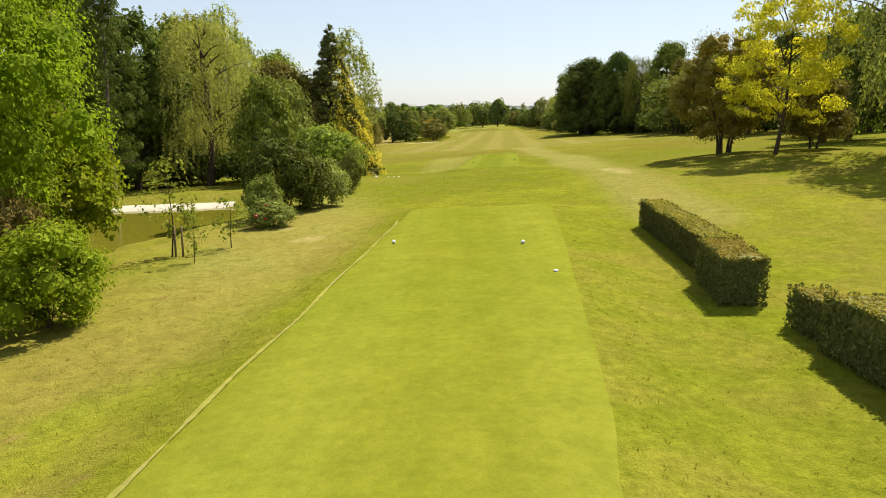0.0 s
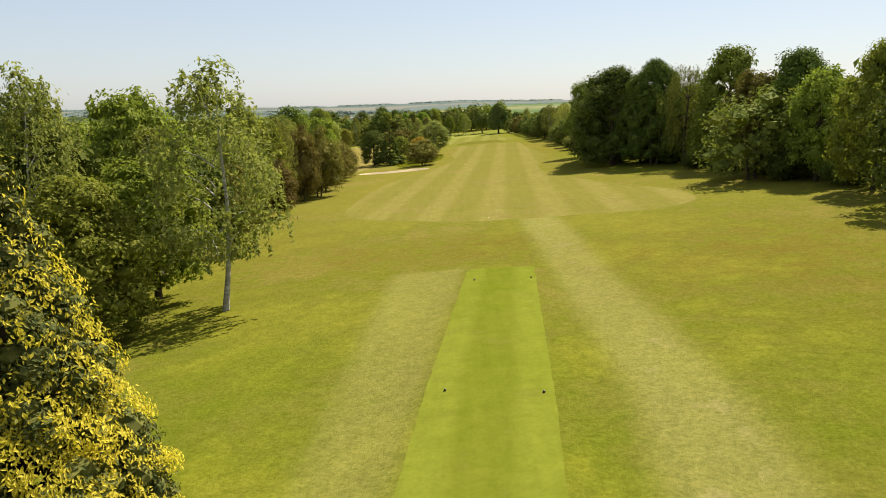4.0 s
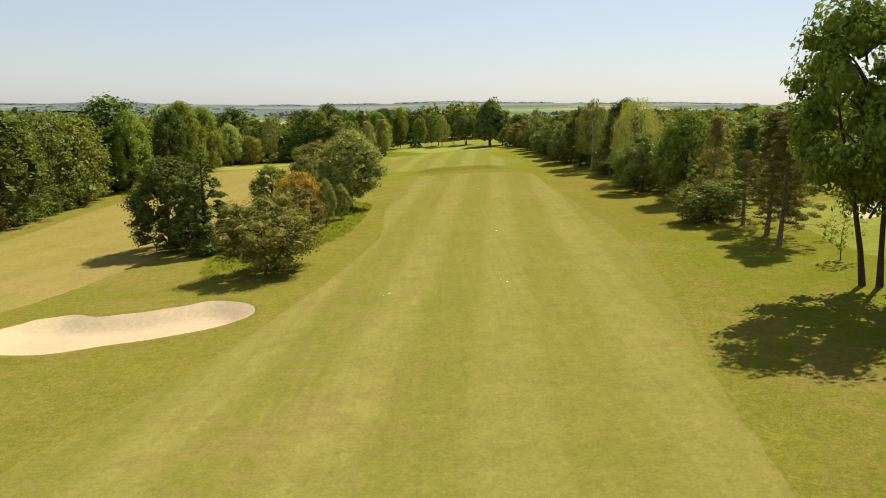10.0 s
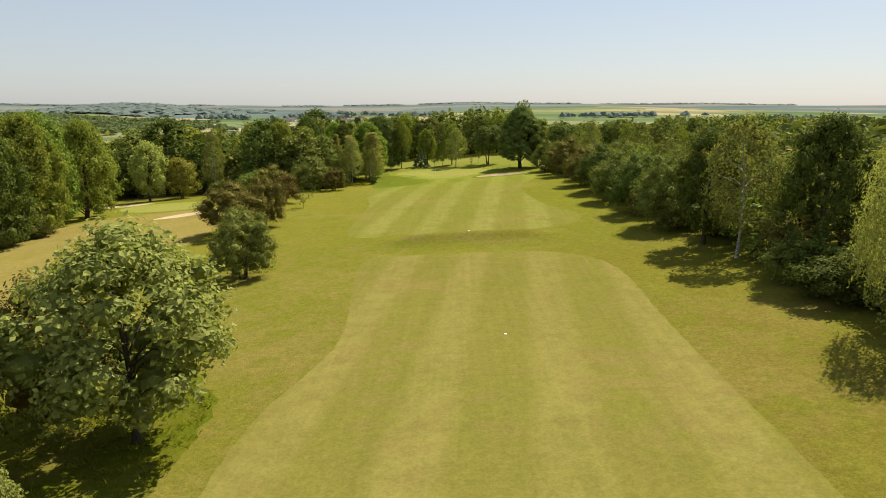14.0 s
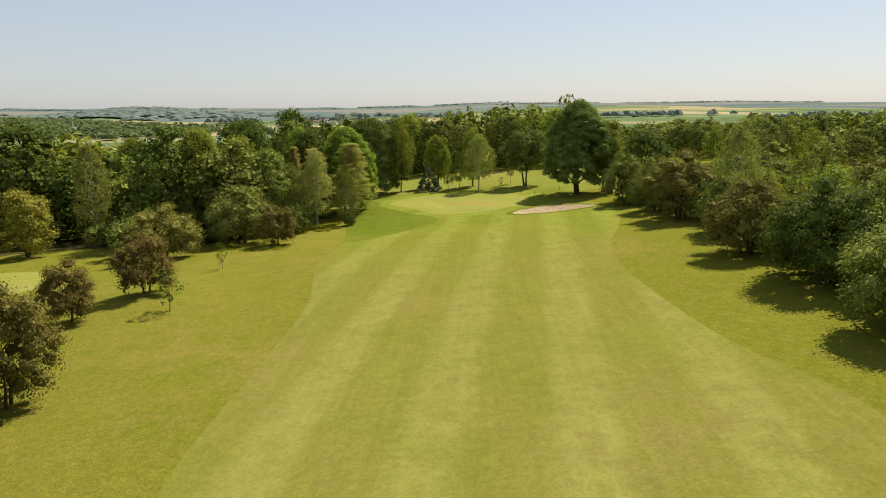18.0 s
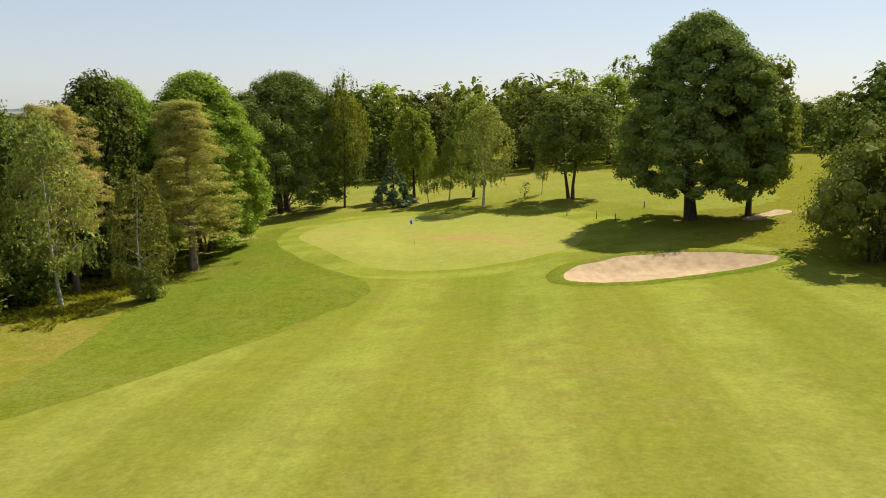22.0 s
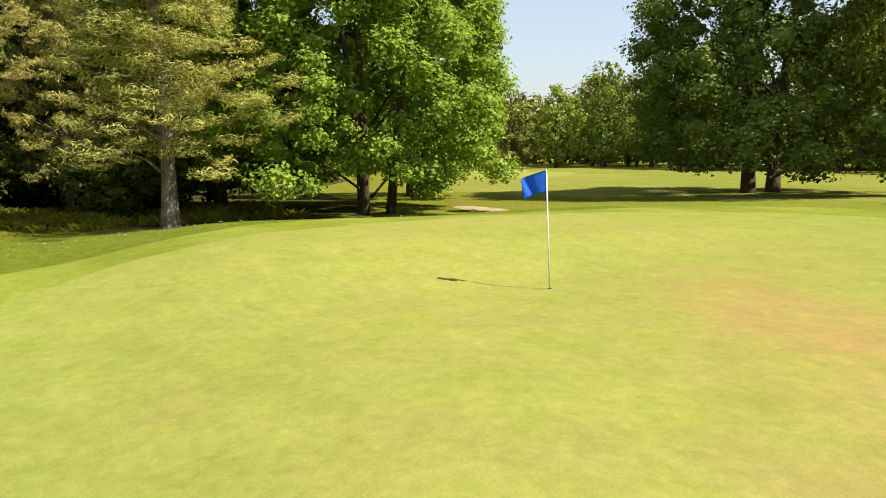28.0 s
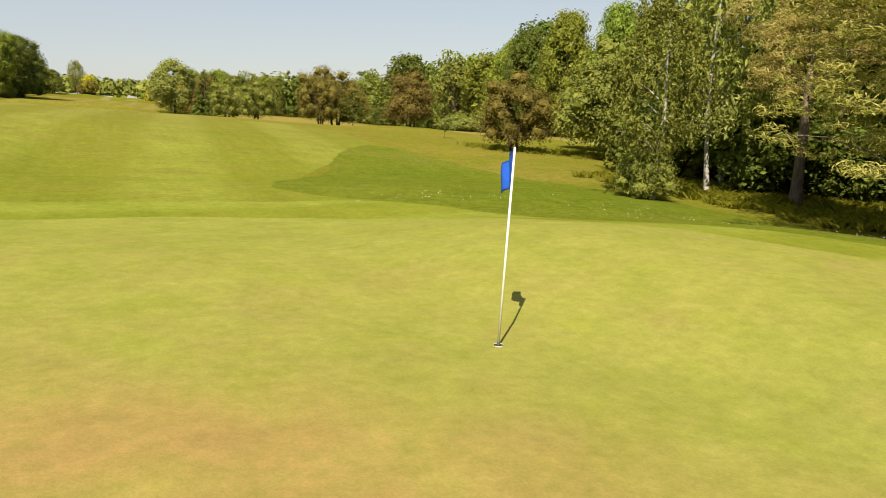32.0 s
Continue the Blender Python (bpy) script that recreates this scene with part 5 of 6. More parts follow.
    ("ochre_tree", -1.5, 249.5, 5.5, 2.4, "tree", "golden-brown bushy tree beside a purplish thorn", OCHRE),
    ("lime", -17.0, 443.4, 15.5, 4.5, "lime_tree", "lime tree behind the great bright one", BRIGHT),
    ("green_tree", -21.0, 100.0, 16.0, 4.2, "tree", "tall green tree behind the wood's edge", None),
    ("birch", -22.5, 88.0, 17.5, 4.0, "birch_tree", "tall thin birch behind the lone one", None),
    ("oak", -23.0, 75.0, 16.0, 5.0, "tree", "tall dark tree in the wood", None),
    ("birch", -27.0, 96.0, 17.0, 4.0, "birch_tree", "tall pale birch in the wood", OLIVE),
    ("oak", 42.5, 203.0, 13.2, 4.8, "tree", "light green leafy tree at the end of the wood", FRESH),
    ("oak", 41.2, 196.0, 17.2, 6.4, "tree", "dark leafy tree at the edge of the wood", None),
    ("lime", 39.7, 188.6, 17.6, 7.4, "tree", "massive dark tree at the edge of the wood", DEEP),
    ("oak", 39.0, 179.6, 18.4, 7.8, "tree", "tall dark beech at the edge of the wood", None),
    ("lime", 44.2, 171.0, 18.4, 6.4, "tree", "very tall dark tree with a leafy crown", DARK),
    ("willow", 47.5, 163.0, 17.5, 4.8, "tree", "tall drooping olive tree in the wood's edge", OLIVE),
    ("oak", 51.0, 154.5, 18.5, 6.4, "tree", "tall green beech in the wood's edge", LIME),
    ("green_tree", 51.5, 145.0, 14.5, 4.8, "tree", "brownish-green tree in the wood's edge", BROWN),
    ("oak", 53.0, 135.0, 16.0, 5.6, "tree", "dark green tree in the wood's edge", None),
    ("green_tree", 51.0, 126.0, 13.6, 3.8, "tree", "green tree on a bare stem at the wood's edge", None),
    ("oak", 51.5, 115.0, 15.0, 4.2, "tree", "leafy dark tree on a bare stem", FRESH),
    ("oak", 52.5, 104.0, 14.0, 4.4, "tree", "dark tree at the end of the wood", None),
    ("oak", -49.0, 349.0, 18.5, 5.6, "tree", "tall sunlit green tree in the wood beyond the next fairway", FRESH),
    ("oak", -52.0, 358.0, 19.0, 5.4, "tree", "tall leafy tree in the wood beyond the next fairway", LIME),
    ("oak", -48.0, 339.0, 17.0, 5.0, "tree", "tall dark tree in the wood beyond the next fairway", None),
    ("oak", -50.0, 368.0, 17.5, 5.2, "tree", "tall green tree above the rusty thorns", FRESH),
    ("broad", -53.0, 327.0, 17.0, 5.2, "tree", "broad green tree in the wood beyond the next fairway", None),
    ("green_tree", -51.0, 397.0, 13.5, 4.0, "tree", "yellow-green tree standing out before the wood", WILLOW),
    ("ochre_tree", -45.0, 401.0, 9.0, 3.4, "tree", "bronze-leaved bushy tree before the wood", BRONZE),
]
for kind, x, y, h, r, name, label, leaf in SINGLE:
    ob = plant(kind, x, y, h, r, name, label, "shrub" if name == "shrub" else "tree", leaf=leaf)
    if "leaning" in label and kind == "ash":
        ob.rotation_euler = (0.0, -0.14, 0.0)

# golden sprays on the cypress
r = np.random.default_rng(31)
k = 60000
t = 1 - np.sqrt(r.uniform(0.02, 1, k))
ang = r.uniform(0, 2 * np.pi, k)
lit = np.clip(1.45 * np.cos(ang + 0.22), 0, 1) * (1 - t) ** 0.8
tuft = np.sin(ang * 9 + 3 * np.sin(t * 37)) * np.sin(t * 58 + 3 * np.sin(ang * 5))
keep = r.uniform(0, 1, k) < np.clip(1.7 * lit - 0.35, 0.02, 1) * np.clip(0.5 + 0.9 * tuft, 0.02, 1)
t, ang = t[keep], ang[keep]
env = 3.95 * (1 - t) ** 0.85 * (0.93 + 0.12 * np.sin(ang * 9 + t * 40) + r.uniform(-0.05, 0.12, len(t)))
p = np.stack([env * np.cos(ang), env * np.sin(ang), 0.25 + 12 * t - 0.25 * r.uniform(0, 1, len(t))], 1)
n = np.stack([np.cos(ang), np.sin(ang), np.full(len(t), 0.6)], 1)
cypress = [o for o in scene.objects if o.name.startswith("cypress_tree")][0]
cypress.rotation_euler = (0, 0, 0)
part("golden_foliage", mesh_of("golden_foliage", *leaves(p, n, 0.14, r, 0.45, 1.4), GOLD, False), cypress, "bright golden-yellow young foliage")

# undergrowth along the edges of the woods
for x, y in ((-11.5, 412), (-13, 418), (-17, 414), (-19, 421), (-14.5, 427), (-18, 428), (-23, 419), (-26, 426), (-20, 409), (41.5, 205), (43, 199), (42, 186), (43.5, 176), (46, 172), (47, 158), (48.5, 148), (50, 139), (50.5, 130), (51, 120), (52, 110), (43, 243), (47, 292), (46, 299), (48, 318), (46, 279)):
    r = rng.uniform(2.2, 3.4)
    plant("dark_shrub", x + rng.uniform(-0.8, 1.2), y, r * rng.uniform(1.1, 1.5), r, "undergrowth_bush", "dark leafy undergrowth bush at the wood's edge", "shrub", "undergrowth at the wood's edge", leaf=(DARK, OLIVE)[int(y) % 2])
# bushes that close the edges of the woods
fill = []
fill += [(44.6 + 1.4 * (i % 2), y) for i, y in enumerate(np.arange(323, 428, 5.2))]
fill += [(47.4 + 1.5 * (i % 2), y) for i, y in enumerate(np.arange(251, 322, 5.6))]
fill += [(-21.8 - 1.6 * (i % 2), y) for i, y in enumerate(np.arange(70, 210, 5.4))]
fill += [(-48.5 - 0.09 * (y - 240), y) for y in np.arange(240, 312, 6.5)]
fill += [(-19.5, 407), (-24.5, 404), (-29, 405), (-34, 407), (-39, 409), (-27.5, 397.5)]
for i, (x, y) in enumerate(fill):
    r = rng.uniform(2.6, 3.6)
    plant("forest_tree_d", x + rng.uniform(-0.7, 0.7), y + rng.uniform(-1, 1), r * rng.uniform(1.25, 1.75), r, "edge_bush", "dense leafy bush closing the edge of the wood", "shrub", "bushes along the woods", leaf=(OLIVE, DARK, BROWN, OLIVE, LIME, DARK, OLIVE)[i % 7])
standing = np.array([(s[1], s[2], s[4]) for s in SINGLE])


deep = {}


def wood(edge, spacing, mixture, label, group, near):
    """Fills an outline with trees at uneven distances; those within the wood, past near, only as joined crowns."""
    edge = np.array(edge, float)
    (x0, y0), (x1, y1) = edge.min(0), edge.max(0)
    for ix, x in enumerate(np.arange(x0, x1, spacing)):
        for y in np.arange(y0, y1, spacing):
            px = x + rng.uniform(-0.42, 0.42) * spacing
            py = y + (ix % 2) * spacing / 2 + rng.uniform(-0.42, 0.42) * spacing
            if inside(edge, np.array([px]), np.array([py]))[0] < 0:
                continue
            if (np.hypot(standing[:, 0] - px, standing[:, 1] - py) < standing[:, 2] * 0.85).any():
                continue
            kind, lo, hi, leaf = mixture[rng.integers(len(mixture))]
            h = rng.uniform(lo, hi)
            rr = KINDS[kind][2] * h / KINDS[kind][1] * rng.uniform(0.95, 1.3)
            if near(px, py):
                plant(kind, px, py, h, rr, "tree" if h > 9 else "scrub_bush", label if h > 9 else label.replace("tree", "bush"), "tree" if h > 9 else "shrub", group, leaf=leaf)
            else:
                deep.setdefault((leaf or KINDS[kind][-2]).name, []).append((px, py, h, rr * 1.05, rng.uniform(0, 6.28)))


TALL = [("forest_tree", 13, 18, None), ("forest_tree", 12, 16, FRESH), ("forest_tree_b", 12, 16, None), ("forest_tree_c", 12, 17, None), ("forest_tree_b", 11, 15, DARK), ("forest_tree_d", 8, 11, None), ("forest_tree_c", 12, 16, OLIVE)]
BELT = [("forest_tree_b", 8, 10.5, DARK), ("forest_tree_c", 8, 11, OLIVE), ("forest_tree_d", 6, 8.5, None), ("forest_tree_b", 8, 10.5, None), ("forest_tree_c", 8, 10.5, None)]
LOW = [("forest_tree_d", 4.5, 6.5, None), ("forest_tree_e", 4.2, 6.2, None), ("forest_tree_d", 4.2, 6, FRESH), ("forest_tree_d", 4.2, 6, LIME), ("forest_tree_d", 5, 6.8, DARK), ("forest_tree_c", 7, 9, OLIVE), ("forest_tree_d", 4.5, 6.5, None)]
wood([(-26, 62), (-22, 92), (-26, 142), (-27, 205), (-45, 208), (-62, 190), (-62, 60), (-40, 44), (-32, 44)], 8.5, TALL, "tall leafy tree in the wood beside the fairway", "trees of the wood beside the fairway", lambda x, y: x > -37)
wood([(-48, 236), (-52, 300), (-57, 355), (-62, 392), (-56, 414), (-28, 409), (-17, 410), (-14, 424), (-18, 432), (-32, 438), (-52, 444), (-74, 452), (-80, 468), (-76, 488), (-90, 492), (-115, 440), (-115, 232)], 8.6, [(k, lo + 2.6, hi + 3.0, leaf) for k, lo, hi, leaf in TALL], "tall tree in the wood beyond the next fairway", "trees of the wood beyond the next fairway", lambda x, y: x > -66 - 0.05 * (y - 240) and not (y > 425 and x < -24))
wood([(46, 100), (47, 150), (44, 205), (56, 212), (84, 200), (84, 95), (56, 96)], 9.0, TALL, "tall dark tree in the wood across the fairway", "trees of the wood across the fairway", lambda x, y: x < 58)
wood([(50, 252), (52, 320), (84, 320), (84, 246)], 8.5, BELT, "leafy tree in the belt across the fairway", "trees of the belt across the fairway", lambda x, y: x < 62)
wood([(46, 322), (48, 420), (60, 432), (104, 424), (104, 322)], 6.6, LOW, "olive tree in the scrub beside the fairway", "bushes of the scrub beside the fairway", lambda x, y: x < 66)
TALLER = [(k, lo + 2.5, hi + 2.5, leaf) for k, lo, hi, leaf in TALL]
wood([(-120, 496), (-70, 494), (-45, 500), (-20, 503), (8, 497), (44, 500), (46, 545), (-120, 545)], 9.0, TALLER, "tall tree in the wood behind the green", "trees of the wood behind the green", lambda x, y: y < 514 and -84 < x < 90)
wood([(45, 500), (70, 500), (84, 436), (130, 440), (150, 540), (46, 545)], 8.0, BELT, "leafy tree in the low wood beyond the scrub", "trees of the low wood beyond the scrub", lambda x, y: y < 512 and x < 92)
wood([(34, 58), (40, 92), (60, 92), (60, 36), (42, 36)], 9.0, [(k, lo - 3, hi - 4, leaf) for k, lo, hi, leaf in TALL[:4]], "tall tree in the grove beside the tee", "trees of the grove beside the tee", lambda x, y: True)

# lower crowns at the corner by the next green
for some in deep.values():
    some[:] = [(x, y, h * (0.76 if y > 444 and -100 < x < -40 else 1.0), rr, turn) for x, y, h, rr, turn in some]

# the crowns within the woods
(_, (deep_co, deep_faces)) = build_tree(*KINDS["deep_tree"][:-2])
for leaf_name, some in deep.items():
    bits = []
    for x, y, h, rr, turn in some:
        c, s = math.cos(turn), math.sin(turn)
        q = deep_co * np.array((rr / 5.2, rr / 5.2, h / 15))
        bits.append((np.stack([q[:, 0] * c - q[:, 1] * s + x, q[:, 0] * s + q[:, 1] * c + y, q[:, 2] + height(x, y)], 1), deep_faces))
    tagged(new("wood_interior", mesh_of("wood_interior", *joined(bits), bpy.data.materials[leaf_name], False)), "crowns of trees deep in the woods", "woods", kind="stuff")

# woods too far off to count
def far_woods(spots, per, leaf, words, seed, soft=False):
    r = np.random.default_rng(seed)
    spots = np.array(spots)
    base = lie(spots[:, 0], spots[:, 1])
    pick = np.repeat(np.arange(len(spots)), per)
    v = unit(len(pick), r)
    v[:, 2] = np.abs(v[:, 2]) * 1.2 - 0.25
    p = np.column_stack([spots[pick, 0], spots[pick, 1], base[pick] + spots[pick, 2] * 0.45]) + v * np.column_stack([spots[pick, 3], spots[pick, 3], spots[pick, 2] * 0.55]) * r.uniform(0.75, 1.05, (len(pick), 1))
    co, faces = leaves(p, v + np.array((0, 0, 0.4)), 1.0, r, 0.8)
    co = (co.reshape(-1, 4, 3) - p[:, None]) * (spots[pick, 3] * (0.30 if soft else 0.55))[:, None, None] + p[:, None]
    centre = np.column_stack([spots[:, 0], spots[:, 1], base + spots[:, 2] * 0.2])
    lumps, lump_faces = leaf_mass(centre * 0, np.ones(len(centre)), 1.0, r, 2)
    lumps = lumps.reshape(len(centre), -1, 3)
    lumps = (lumps * np.column_stack([spots[:, 3], spots[:, 3], spots[:, 2] * 0.8])[:, None] * (1.05 if soft else 0.92) + centre[:, None]).reshape(-1, 3)
    bits = [(lumps, lump_faces)] if soft else [(co.reshape(-1, 3), faces), (lumps, lump_faces)]
    tagged(new("far_woods", mesh_of("far_woods", *joined(bits), leaf, soft)), words, "woods", kind="stuff")


r = np.random.default_rng(41)
close, middle = [], []
for x, y in zip(r.uniform(-420, 420, 620), r.uniform(548, 880, 620)):
    close.append((x, y, r.uniform(6, 10.5), r.uniform(4, 6.5)))
hazy = []
for x0, x1, y, tall, wide in ((-850, -715, 1750, 13, 8), (-735, -570, 1850, 12, 7), (-1000, -860, 1500, 13, 8), (-560, -470, 1700, 10, 7), (-330, -230, 1480, 10, 7), (-190, -60, 1560, 11, 8), (240, 300, 1080, 12, 7), (330, 420, 1180, 10, 7), (430, 640, 1120, 10, 8), (185, 330, 930, 9, 7), (80, 108, 1480, 15, 9), (137, 162, 1500, 15, 9), (-60, 40, 1300, 9, 7), (640, 900, 1350, 12, 9)):  # rows of hedgerow trees
    for x in np.arange(x0, x1, 11):
        middle.append((x + r.uniform(-4, 4), y + r.uniform(-9, 9), tall * r.uniform(0.7, 1.15), wide * r.uniform(0.7, 1.15)))
for x, y, a, c, n in ((-605, 2150, 40, 18, 26), (-395, 2200, 52, 20, 40), (-300, 2450, 60, 14, 24), (-120, 2300, 90, 14, 30), (420, 2100, 90, 20, 34), (800, 1900, 90, 24, 34)):  # copses
    for _ in range(n):
        hazy.append((x + r.normal(0, a), y + r.normal(0, c), r.uniform(10, 16), r.uniform(8, 12)))
for x0, x1, y in ((-1260, -1160, 3620), (-860, -640, 3800), (-560, -270, 3900), (-180, 640, 3950), (760, 1700, 3900), (-2300, -1700, 3700)):  # woods on the skyline
    for x in np.arange(x0, x1, 12):
        for _ in range(2):
            hazy.append((x + r.uniform(-9, 9), y + r.uniform(-50, 50), r.uniform(3.5, 8), r.uniform(16, 24)))
for _ in range(760):  # the wooded hills
    middle.append((r.normal(-900, 190), r.normal(1590, 100), r.uniform(9, 14), r.uniform(11, 16)))
for _ in range(640):
    hazy.append((r.normal(-1190, 180), r.normal(2690, 120), r.uniform(7, 11), r.uniform(18, 26)))
for x, y in zip(r.uniform(-170, 190, 260), r.uniform(-150, -34, 260)):
    close.append((x, y, r.uniform(9, 15), r.uniform(4, 6.5)))
for x, y in zip(r.uniform(95, 210, 260), r.uniform(-30, 430, 260)):
    close.append((x, y, r.uniform(7, 11), r.uniform(4, 6.5)))
for x, y in zip(r.uniform(-210, -120, 260), r.uniform(-30, 540, 260)):
    close.append((x, y, r.uniform(8, 13), r.uniform(4, 6.5)))
far_woods(close, 44, OLIVE, "low woods beyond the golf course", 42)
far_woods(middle, 26, FARLEAF, "hedgerows and copses among the distant fields", 43)
far_woods(hazy, 1, HAZY, "woods on the distant hills, haze put into their leaf colour", 44, True)
# the village among the fields
ROOFS = (plain("weathered_tiles", (0.235, 0.150, 0.115), 0.9, 0.25, 0.4), plain("slate_roofing", (0.165, 0.165, 0.175), 0.8, 0.2, 0.4))
RENDER = plain("pale_plaster", (0.56, 0.53, 0.46), 0.9, 0.12, 0.3)


def village_house(x, y, long, wide, tall, pitch, turn, roof):
    """A far house or barn: its walls and a pitched roof."""
    ob = tagged(new("house"), "small distant village house with a pitched roof", "house", "houses of the far village")
    ob.location, ob.rotation_euler = (x, y, height(x, y) - 0.3), (0, 0, turn)
    a, c = long / 2, wide / 2
    co = [(i, j, k) for k in (0, tall) for i, j in ((-a, -c), (a, -c), (a, c), (-a, c))]
    part("wall", mesh_of("wall", co, [(0, 1, 5, 4), (1, 2, 6, 5), (2, 3, 7, 6), (3, 0, 4, 7)], RENDER, False), ob)
    e = 0.4
    top = tall + pitch
    co = [(-a - e, -c - e, tall - 0.2), (a + e, -c - e, tall - 0.2), (a + e, 0, top), (-a - e, 0, top), (-a - e, c + e, tall - 0.2), (a + e, c + e, tall - 0.2)]
    faces = [(0, 1, 2, 3), (3, 2, 5, 4), (0, 3, 4, 4), (1, 5, 2, 2)]
    me = bpy.data.meshes.new("roof")
    me.from_pydata(co, [], [f[:3] if f[2] == f[3] else f for f in faces])
    me.materials.append(roof)
    part("roof", me, ob)


r = np.random.default_rng(52)
for k in range(26):
    village_house(r.uniform(-470, -150), 2050 + r.uniform(-60, 90), r.uniform(10, 18), r.uniform(7, 10), r.uniform(3.5, 6), r.uniform(2.5, 4.5), r.uniform(-0.5, 0.5), ROOFS[k % 2])
for x, y, long in ((-330, 1990, 34), (-240, 2010, 42), (-610, 2230, 30), (-705, 1560, 26)):
    village_house(x, y, long, 16, 5.5, 3.0, r.uniform(-0.2, 0.2), ROOFS[1])

# ---- small things of the course ----
def ball_mesh(name, radius, material, squash=0.9, seg=14):
    bm = bmesh.new()
    bmesh.ops.create_uvsphere(bm, u_segments=seg, v_segments=seg // 2 + 1, radius=radius)
    for v in bm.verts:
        v.co.z = v.co.z * squash + radius * squash * 0.85
        if v.co.z < 0.004:
            v.co.z = 0.0
    me = bpy.data.meshes.new(name)
    bm.to_mesh(me)
    bm.free()
    me.materials.append(material)
    for f in me.polygons:
        f.use_smooth = True
    return me


def rod_mesh(name, radius, length, material, sides=10, taper=1.0):
    bm = bmesh.new()
    bmesh.ops.create_cone(bm, cap_ends=True, segments=sides, radius1=radius, radius2=radius * taper, depth=length)
    bmesh.ops.translate(bm, vec=(0, 0, length / 2), verts=bm.verts)
    me = bpy.data.meshes.new(name)
    bm.to_mesh(me)
    bm.free()
    me.materials.append(material)
    for f in me.polygons:
        f.use_smooth = len(f.vertices) == 4
    return me


def tee_marker(x, y, material, words):
    ob = tagged(new("tee_marker"), words, "tee marker", "tee markers")
    ob.location = (x, y, height(x, y))
    part("ball", made.setdefault(material.name, ball_mesh("ball", 0.058, material)), ob)
    part("spike", made.setdefault("spike", rod_mesh("spike", 0.02, 0.05, BLACK)), ob)
    return ob


made = {}
for x, y in ((1.43, 19.86), (4.94, 18.4)):
    tee_marker(x, y, WHITE, "white round tee marker on the back tee")
for x, y in ((5.62, 66.7), (9.4, 65.5), (7.6, 86.5), (11.4, 86.0)):
    tee_marker(x, y, BLACK, "small dark round tee marker on the forward tee")


def disc(x, y, radius, words):
    ob = tagged(new("distance_plate", made.setdefault(radius, rod_mesh("plate", radius, 0.03, WHITE, 18, 0.92))), words, "plate", "plates set in the turf")
    ob.location = (x, y, height(x, y) - 0.005)


for x, y, radius in ((5.26, 14.92, 0.05), (12.0, 124.7, 0.05), (10.6, 119.2, 0.05), (21.2, 246.0, 0.10), (22.0, 289.5, 0.11), (20.0, 331.6, 0.12)):
    disc(x, y, radius, "round white plate set in the turf")


def hedge(x0, y0, x1, y1, wide, tall, words):
    """A clipped hedge: a dense body, its clipped leaves and a few stems."""
    r = np.random.default_rng(int(y0 * 10))
    ob = tagged(new("hedge"), words, "hedge", "clipped hedges by the tee")
    cx, cy = (x0 + x1) / 2, (y0 + y1) / 2
    ob.location = (cx, cy, height(cx, cy) - 0.03)
    long = math.hypot(x1 - x0, y1 - y0)
    ob.rotation_euler = (0, 0, math.atan2(y1 - y0, x1 - x0))
    bm = bmesh.new()
    bmesh.ops.create_cube(bm, size=1)
    bmesh.ops.subdivide_edges(bm, edges=bm.edges, cuts=7, use_grid_fill=True)
    for v in bm.verts:
        q = Vector((v.co.x * (long - 0.14), v.co.y * (wide - 0.14), (v.co.z + 0.5) * (tall - 0.12) + 0.06))
        wob = noise.noise(Vector((q.x * 1.3, q.y * 2, q.z * 2 + y0)))
        q.y += 0.05 * wob + (0.03 * v.co.y if v.co.z > 0 else -0.10 * v.co.y)
        q.z += 0.04 * wob if v.co.z > 0.4 else 0
        v.co = q
    me = bpy.data.meshes.new("body")
    bm.to_mesh(me)
    bm.free()
    me.materials.append(HEDGE)
    part("body", me, ob)
    k = int((2 * long * tall + long * wide + 2 * wide * tall) * 950)
    side = r.choice(5, k, p=np.array([long * tall, long * tall, long * wide, wide * tall, wide * tall]) / (2 * long * tall + long * wide + 2 * wide * tall))
    u, w = r.uniform(-0.5, 0.5, k), r.uniform(0, 1, k)
    p, n = np.zeros((k, 3)), np.zeros((k, 3))
    for s, sign in ((0, 1), (1, -1)):
        m = side == s
        p[m] = np.stack([u[m] * long, np.full(m.sum(), sign * wide / 2), 0.05 + w[m] * (tall - 0.05)], 1)
        n[m] = (0, sign, 0.1)
    m = side == 2
    p[m] = np.stack([u[m] * long, (w[m] - 0.5) * wide, np.full(m.sum(), tall)], 1)
    n[m] = (0, 0, 1)
    for s, sign in ((3, 1), (4, -1)):
        m = side == s
        p[m] = np.stack([np.full(m.sum(), sign * long / 2), u[m] * wide, 0.05 + w[m] * (tall - 0.05)], 1)
        n[m] = (sign, 0, 0.1)
    m2 = side == 2
    p += r.normal(0, 0.018, (k, 3)) - n * 0.03
    p[:, 2] += 0.025 * np.sin(p[:, 0] * 2.1 + y0)
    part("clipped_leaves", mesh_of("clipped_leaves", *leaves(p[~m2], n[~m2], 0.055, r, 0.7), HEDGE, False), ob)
    # the top leaves are paler and browner than those on the sides
    part("clipped_top", mesh_of("clipped_top", *leaves(p[m2], n[m2], 0.055, r, 0.7), HEDGE_TOP, False), ob, "golden-brown clipped top")
    bits = []
    for sx in np.arange(-long / 2 + 0.3, long / 2, 0.55):
        bits.append(tube([(sx, 0, -0.1), (sx + 0.03, 0.02, 0.25), (sx, 0, 0.5)], [0.03, 0.025, 0.02], 6))
    part("stems", mesh_of("stems", *joined(bits), BARK), ob)


